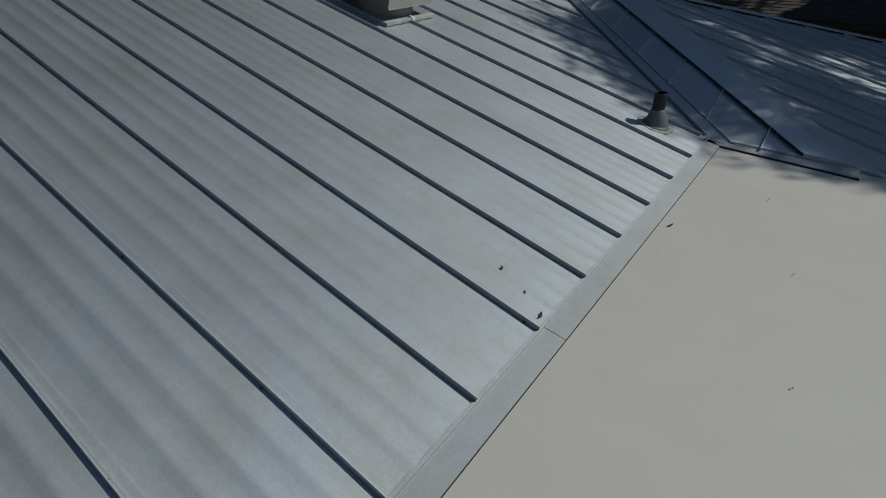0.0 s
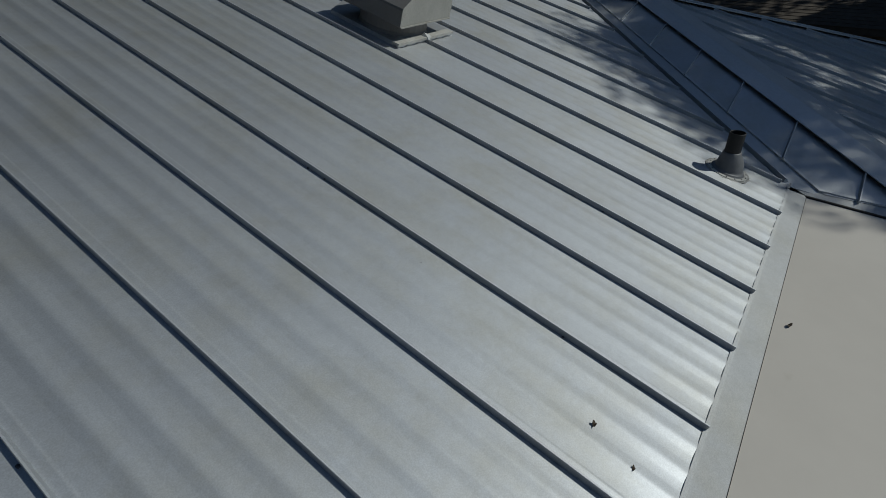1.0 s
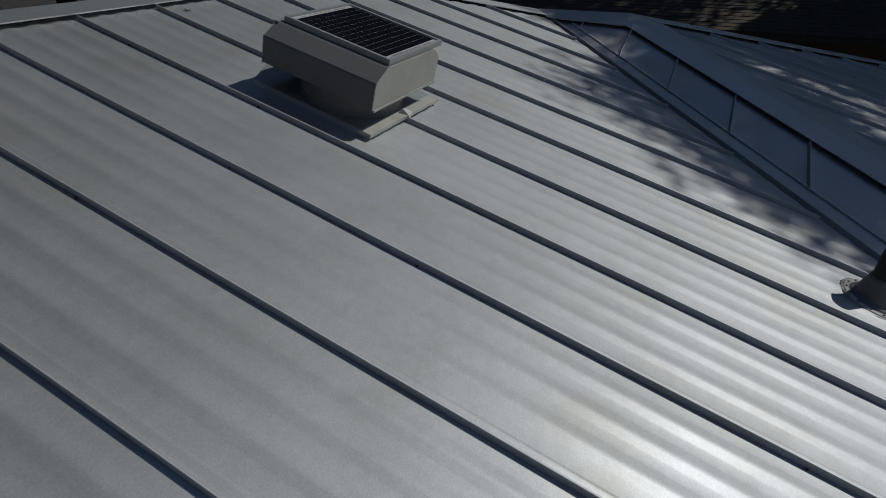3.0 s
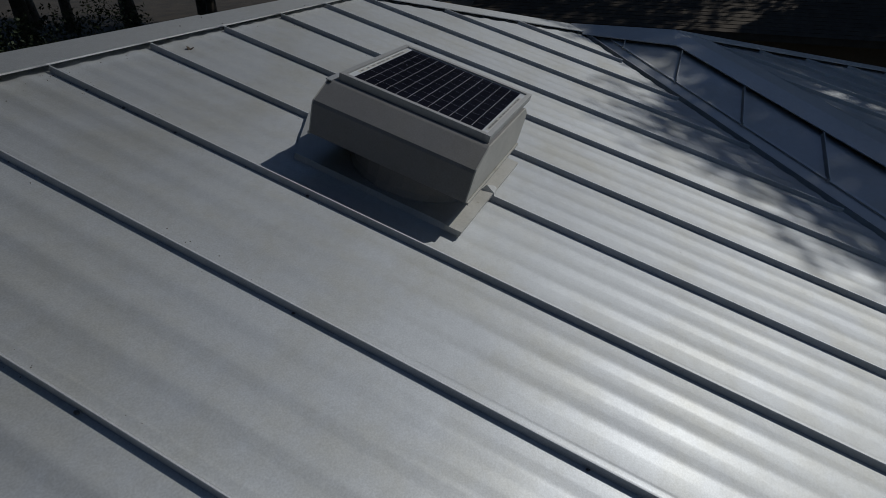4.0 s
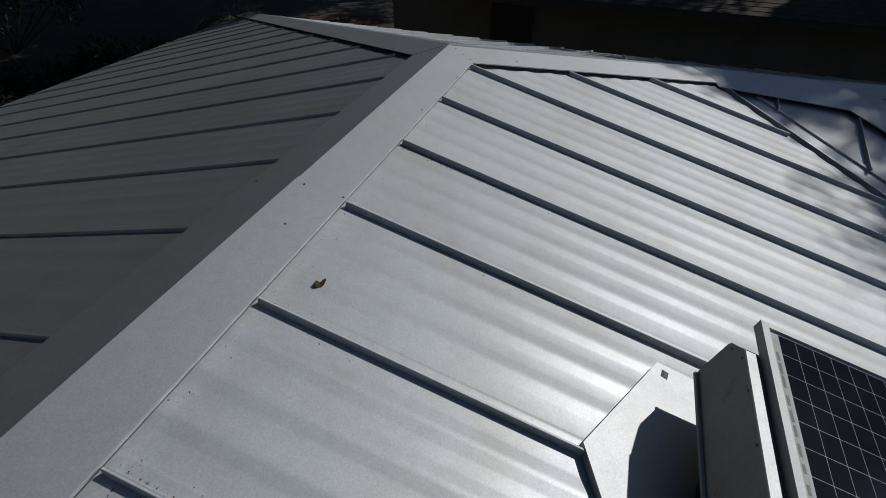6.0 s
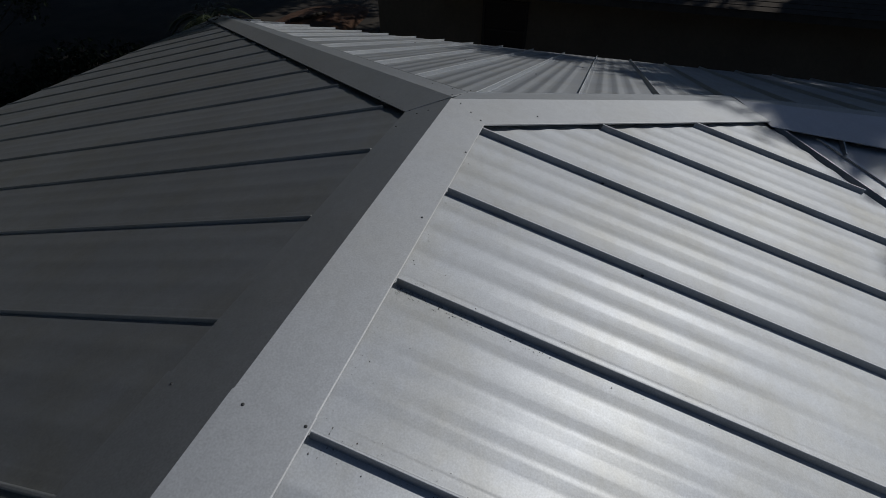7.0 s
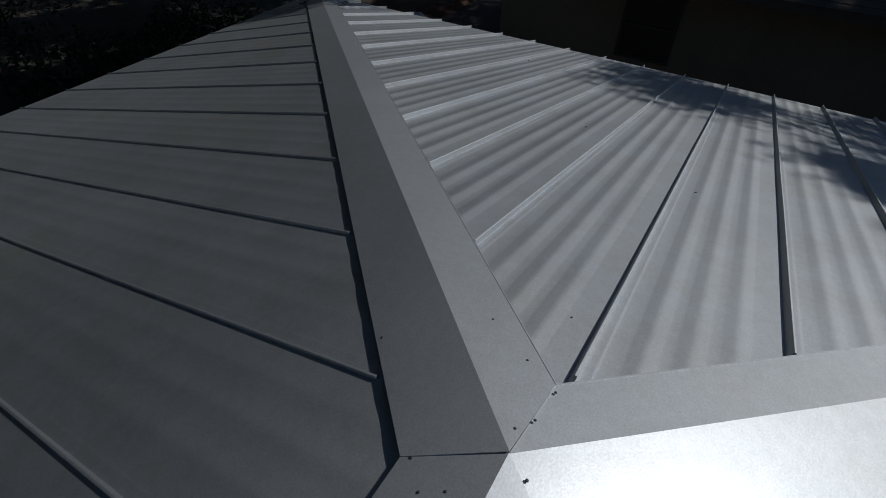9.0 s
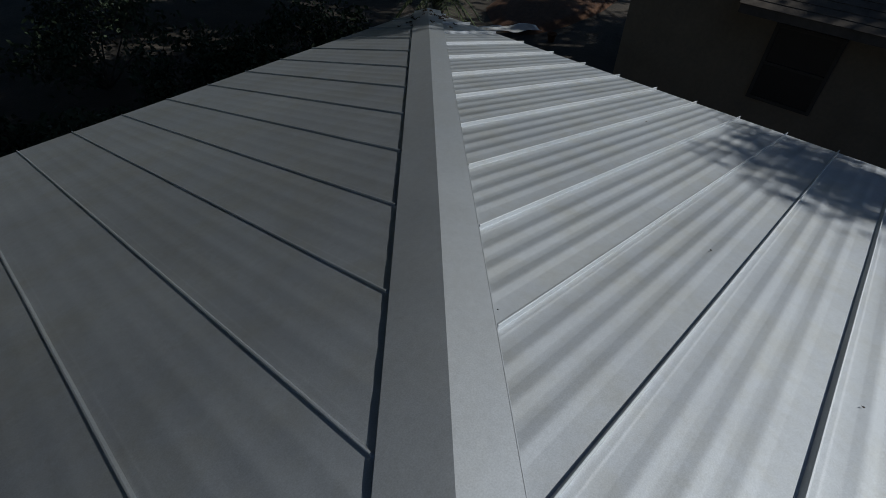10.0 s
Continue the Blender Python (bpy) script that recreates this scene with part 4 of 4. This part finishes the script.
# added trees: they block sun and sky and darken reflections on the roof
for k, (x, y, h, r) in enumerate(((17.0, -11.0, 16, 4.6), (22.3, -4.8, 17, 5.0), (21.8, 2.5, 16, 4.6), (20.0, -9.0, 13, 3.8), (24.5, -12.5, 14, 4.2), (18.0, -14.5, 13, 3.8), (25.0, -6.0, 15, 4.2), (22.5, -8.5, 13, 3.4), (23.0, -1.5, 15, 4.2), (31.0, 6.0, 16, 4.5), (29.0, 10.5, 17, 5.0), (22.5, 11.5, 15, 4.4), (21.0, 16.5, 16, 4.6), (25.0, 20.0, 17, 5.0), (17.0, 23.0, 16, 4.8))):
    tree(x, y, h, r, h * 0.6, 34, 420, 0.24, 30 + k, "tall dense tree added behind the neighbouring house to block light", 0.3, YARD)
for k, (x, y, h, r) in enumerate(((4.5, 22.0, 17, 4.6), (-3.5, 21.5, 17, 4.6), (12.5, 22.5, 18, 4.8), (20.5, 22.5, 17, 4.6), (-11.0, 20.0, 16, 4.6), (9.0, 29.0, 21, 5.4), (0.5, 29.0, 21, 5.4), (-8.0, 28.0, 21, 5.4), (17.0, 29.5, 21, 5.4))):
    tree(x, y, h, r, h * 0.8, 60, 420, 0.27, 60 + k, "dark shaded tree behind the house", 0.26, YARD)


# added out of view: dark crowns for west-facing metal to reflect instead of sky
for k, (x, y, h, r) in enumerate(((-17.0, 14.0, 15, 4.6), (-18.5, 7.5, 16, 5.0), (-17.5, 1.0, 15, 4.6), (-19.0, -6.0, 16, 5.0), (-16.0, -13.0, 15, 4.6))):
    tree(x, y, h, r, h * 0.8, 46, 380, 0.30, 90 + k, "unseen tall tree added beside the house to darken reflections", 0.3, YARD)


def bush(x, y, r, h, seed):
    rnd = random.Random(seed)
    t = empty("bush", "dark green leafy bush in the shade beside the eave", "bush", (x, y, GROUND_Z), group="yard bushes")
    bm = bmesh.new()
    tips = []
    for _ in range(14):
        a, f = rnd.uniform(0, 6.28), rnd.random() ** 0.6
        c = Vector((r * f * math.cos(a), r * f * math.sin(a), h * rnd.uniform(0.35, 0.9)))
        tube(bm, (0, 0, -0.05), c, 0.025, 0.006, 5)
        tips.append((c, r * rnd.uniform(0.25, 0.42)))
    part("stem", bm, M_BARK, t, "", True)
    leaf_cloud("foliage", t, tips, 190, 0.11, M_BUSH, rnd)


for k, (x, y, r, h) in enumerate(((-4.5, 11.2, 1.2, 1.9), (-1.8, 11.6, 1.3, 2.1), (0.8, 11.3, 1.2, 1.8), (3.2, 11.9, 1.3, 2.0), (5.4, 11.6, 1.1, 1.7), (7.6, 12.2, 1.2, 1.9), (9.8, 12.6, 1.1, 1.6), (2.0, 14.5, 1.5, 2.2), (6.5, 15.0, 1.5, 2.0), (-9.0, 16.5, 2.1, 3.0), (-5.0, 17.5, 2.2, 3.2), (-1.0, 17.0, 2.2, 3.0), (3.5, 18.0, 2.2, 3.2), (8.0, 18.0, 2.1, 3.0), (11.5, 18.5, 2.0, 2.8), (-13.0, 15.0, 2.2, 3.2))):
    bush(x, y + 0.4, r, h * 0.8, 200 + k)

# ---- neighbour house ----
NX = 31.0 * S
nb = empty("neighbour_house", "low brown house in deep shade with a shingle roof", "house", (NX, 8.0, GROUND_Z))
NI = Matrix.Translation(nb.location).inverted()
bm = bmesh.new()
wx0, wx1, wy0, wy1 = NX, NX + 8.0, -8.0, 19.5 * S
box(bm, wx0, wy0, GROUND_Z - 0.1, wx1, wy1, -1.0 * S)
bm.transform(NI)
part("wall", bm, M_DARKWALL, nb, "brown painted wall")
bm = bmesh.new()
ex = 29.5 * S
ez = -0.88 * S
ridge_x = (wx0 + wx1) / 2
slab(bm, [Vector((ex, wy0 - 0.4, ez)), Vector((ex, wy1 - 1.8, ez)), Vector((ridge_x, wy1 - 1.8, ez + 1.6)), Vector((ridge_x, wy0 - 0.4, ez + 1.6))], (0, 0, -0.12))
slab(bm, [Vector((2 * ridge_x - ex, wy0 - 0.4, ez)), Vector((2 * ridge_x - ex, wy1 - 1.8, ez)), Vector((ridge_x, wy1 - 1.8, ez + 1.6)), Vector((ridge_x, wy0 - 0.4, ez + 1.6))], (0, 0, -0.12))
bm.transform(NI)
nroof = part("roof", bm, M_SHINGLE, nb, "brown asphalt shingle roof")
rise_v = Vector((ridge_x - ex, 0, 1.6)).normalized()
up_v = Vector((-rise_v.z, 0, rise_v.x))
for k in range(26):
    bm = bmesh.new()
    a = Vector((ex, 0, ez)) + rise_v * (0.145 * k - 0.02) + up_v * 0.012
    b = a + rise_v * 0.16 - up_v * 0.010
    y_lo, y_hi = wy0 - 0.42, wy1 - 1.78
    slab(bm, [Vector((a.x, y_lo, a.z)), Vector((a.x, y_hi, a.z)), Vector((b.x, y_hi, b.z)), Vector((b.x, y_lo, b.z))], -up_v * 0.009)
    bm.transform(NI)
    part("shingle_course", bm, M_SHINGLE, nroof)
win = new("window")
win.parent = nb
bm = bmesh.new()
y0, y1, z0, z1 = 12.0 * S, 13.95 * S, -4.2 * S, -1.75 * S
for a, b, c, d in ((y0 - 0.05, z0 - 0.05, y1 + 0.05, z0), (y0 - 0.05, z1, y1 + 0.05, z1 + 0.05), (y0 - 0.05, z0, y0, z1), (y1, z0, y1 + 0.05, z1), (y0, (z0 + z1) / 2 - 0.02, y1, (z0 + z1) / 2 + 0.02)):
    box(bm, NX - 0.035, a, b, NX + 0.02, c, d)
bm.transform(NI)
part("window_frame", bm, M_TRIM, win)
bm = bmesh.new()
box(bm, NX - 0.012, y0, z0, NX + 0.01, y1, z1)
bm.transform(NI)
part("pane", bm, M_DARKGLASS, win)


# ---- yard beyond the far corner ----
def mound(name, cx, cy, rx, ry, h, mat, label, category, seed, kind="structure"):
    rnd = random.Random(seed)
    bm = bmesh.new()
    rings = []
    for k in range(7):
        f = k / 6
        rings.append([bm.verts.new((cx + rx * f * math.cos(a) * (1 + 0.12 * math.sin(3 * a + seed)), cy + ry * f * math.sin(a) * (1 + 0.1 * math.cos(2 * a)),
                                    GROUND_Z + 0.07 + h * (1 - f * f) + rnd.uniform(0, 0.03) - 0.12 * (f == 1)))
                      for a in (2 * math.pi * q / 28 for q in range(28))])
    for a, b in zip(rings, rings[1:]):
        for q in range(28):
            bm.faces.new([a[q], b[q], b[(q + 1) % 28], a[(q + 1) % 28]])
    return tagged(link(name, bm, mat, smooth=True), label, category, kind=kind)


mound("mulch_bed", 41.5 * S, 29.5 * S, 2.6, 1.5, 0.12, M_MULCH, "sunlit orange-brown mulch bed behind the house", "mulch bed", 3)
bm = bmesh.new()
p0, p1 = Vector((40.2 * S, 30.6 * S, GROUND_Z + 0.24)), Vector((43.0 * S, 29.0 * S, GROUND_Z + 0.26))
for k in range(6):
    a, b = p0.lerp(p1, k / 6), p0.lerp(p1, (k + 1) / 6)
    tube(bm, a, b, 0.055 + 0.008 * math.sin(k * 2), 0.055 + 0.008 * math.sin(k * 2 + 2), 9)
tagged(link("log", bm, M_BARK, smooth=True), "pale fallen log lying on the mulch bed", "log")
# crumpled sheet on the ground
bm = bmesh.new()
g = {}
for i in range(13):
    for j in range(6):
        x, y = (i / 12 - 0.5) * 1.5, (j / 5 - 0.5) * 0.42 * (1 - 0.4 * abs(i / 6 - 1))
        g[i, j] = bm.verts.new((34.9 * S + x * 0.75 + y * 0.3, 28.2 * S - x * 0.62 + y, GROUND_Z + 0.16 + 0.07 * noise.noise(Vector((x * 3, y * 5, 2))) + 0.05 * abs(math.sin(x * 4))))
for i in range(12):
    for j in range(5):
        bm.faces.new([g[i, j], g[i + 1, j], g[i + 1, j + 1], g[i, j + 1]])
res = bmesh.ops.extrude_face_region(bm, geom=bm.faces[:])
bmesh.ops.translate(bm, verts=[v for v in res["geom"] if isinstance(v, bmesh.types.BMVert)], vec=(0, 0, -0.01))
bmesh.ops.recalc_face_normals(bm, faces=bm.faces)
tagged(link("plastic_sheet", bm, M_DEBRIS, smooth=True), "crumpled white plastic sheet lying on the ground", "plastic sheet")
bm = bmesh.new()
lathe(bm, (36.0 * S, 25.9 * S, GROUND_Z), (0, 0, 1), [(0.0, 0.02), (0.07, 0.02), (0.10, 0.17), (0.115, 0.17), (0.115, 0.20), (0.10, 0.20), (0.09, 0.15), (0.0, 0.145)], 18)
tagged(link("plant_pot", bm, M_MULCH, smooth=True), "brown clay plant pot standing in the yard", "plant pot")


def palm(x, y, h, fronds, length, seed, label):
    rnd = random.Random(seed)
    t = empty("palm", label, "palm", (x, y, GROUND_Z), group="yard palms")
    bm = bmesh.new()
    for k in range(4):
        tube(bm, (0, 0, h * k / 4 - 0.05), (0, 0, h * (k + 1) / 4), 0.11 - 0.012 * k, 0.105 - 0.012 * k, 9)
    part("trunk", bm, M_BARK, t, "", True)
    for k in range(fronds):
        a = 2 * math.pi * k / fronds + rnd.uniform(-0.2, 0.2)
        rise = rnd.uniform(0.2, 1.1)
        bm = bmesh.new()
        pts = []
        for q in range(9):
            f = q / 8
            r = length * f
            pts.append(Vector((math.cos(a) * r * 0.9, math.sin(a) * r * 0.9, h + rise * length * f - 0.95 * length * f * f)))
        for p, q in zip(pts, pts[1:]):
            tube(bm, p, q, 0.012, 0.010, 4, False)
        side_v = Vector((-math.sin(a), math.cos(a), 0))
        for q in range(1, 9):
            for sgn in (-1, 1):
                for m in range(2):
                    p = pts[q].lerp(pts[q - 1], m * 0.5)
                    tip = p + side_v * sgn * length * 0.26 * (1.15 - q / 9) + Vector((math.cos(a), math.sin(a), -0.5)) * length * 0.12
                    w = (tip - p).cross(Vector((0, 0, 1))).normalized() * 0.018
                    vs = [bm.verts.new(p - w), bm.verts.new(p + w), bm.verts.new(tip)]
                    bm.faces.new(vs)
        part("frond", bm, M_PALM, t)
    return t


palm(29.5 * S, 28.8 * S, 1.35, 15, 1.05, 5, "green feathery palm beside the far roof corner")
palm(32.5 * S, 31.5 * S, 1.0, 13, 1.0, 8, "green feathery palm beside the far roof corner")
for k in range(26):
    q = random.Random(300 + k)
    d = q.uniform(0.3, 2.6)
    w = q.uniform(-1.0, 1.0) * (0.4 + 0.25 * d)
    x, y = JX + EAVE_C - 0.1 - d * 0.7 + w * 0.7, JY + EAVE_C - 0.1 - d * 0.7 - w * 0.7
    sl, uv = ("C", cv(x, y)) if x - JX > y - JY else ("B", bv(x, y))
    dry_leaf(at(sl, *uv, 0.034 if abs(w) < 0.45 else PAN_H + DROP[sl] + 0.003), SLOPES[sl][1], q.uniform(0.02, 0.045), k * 1.7)
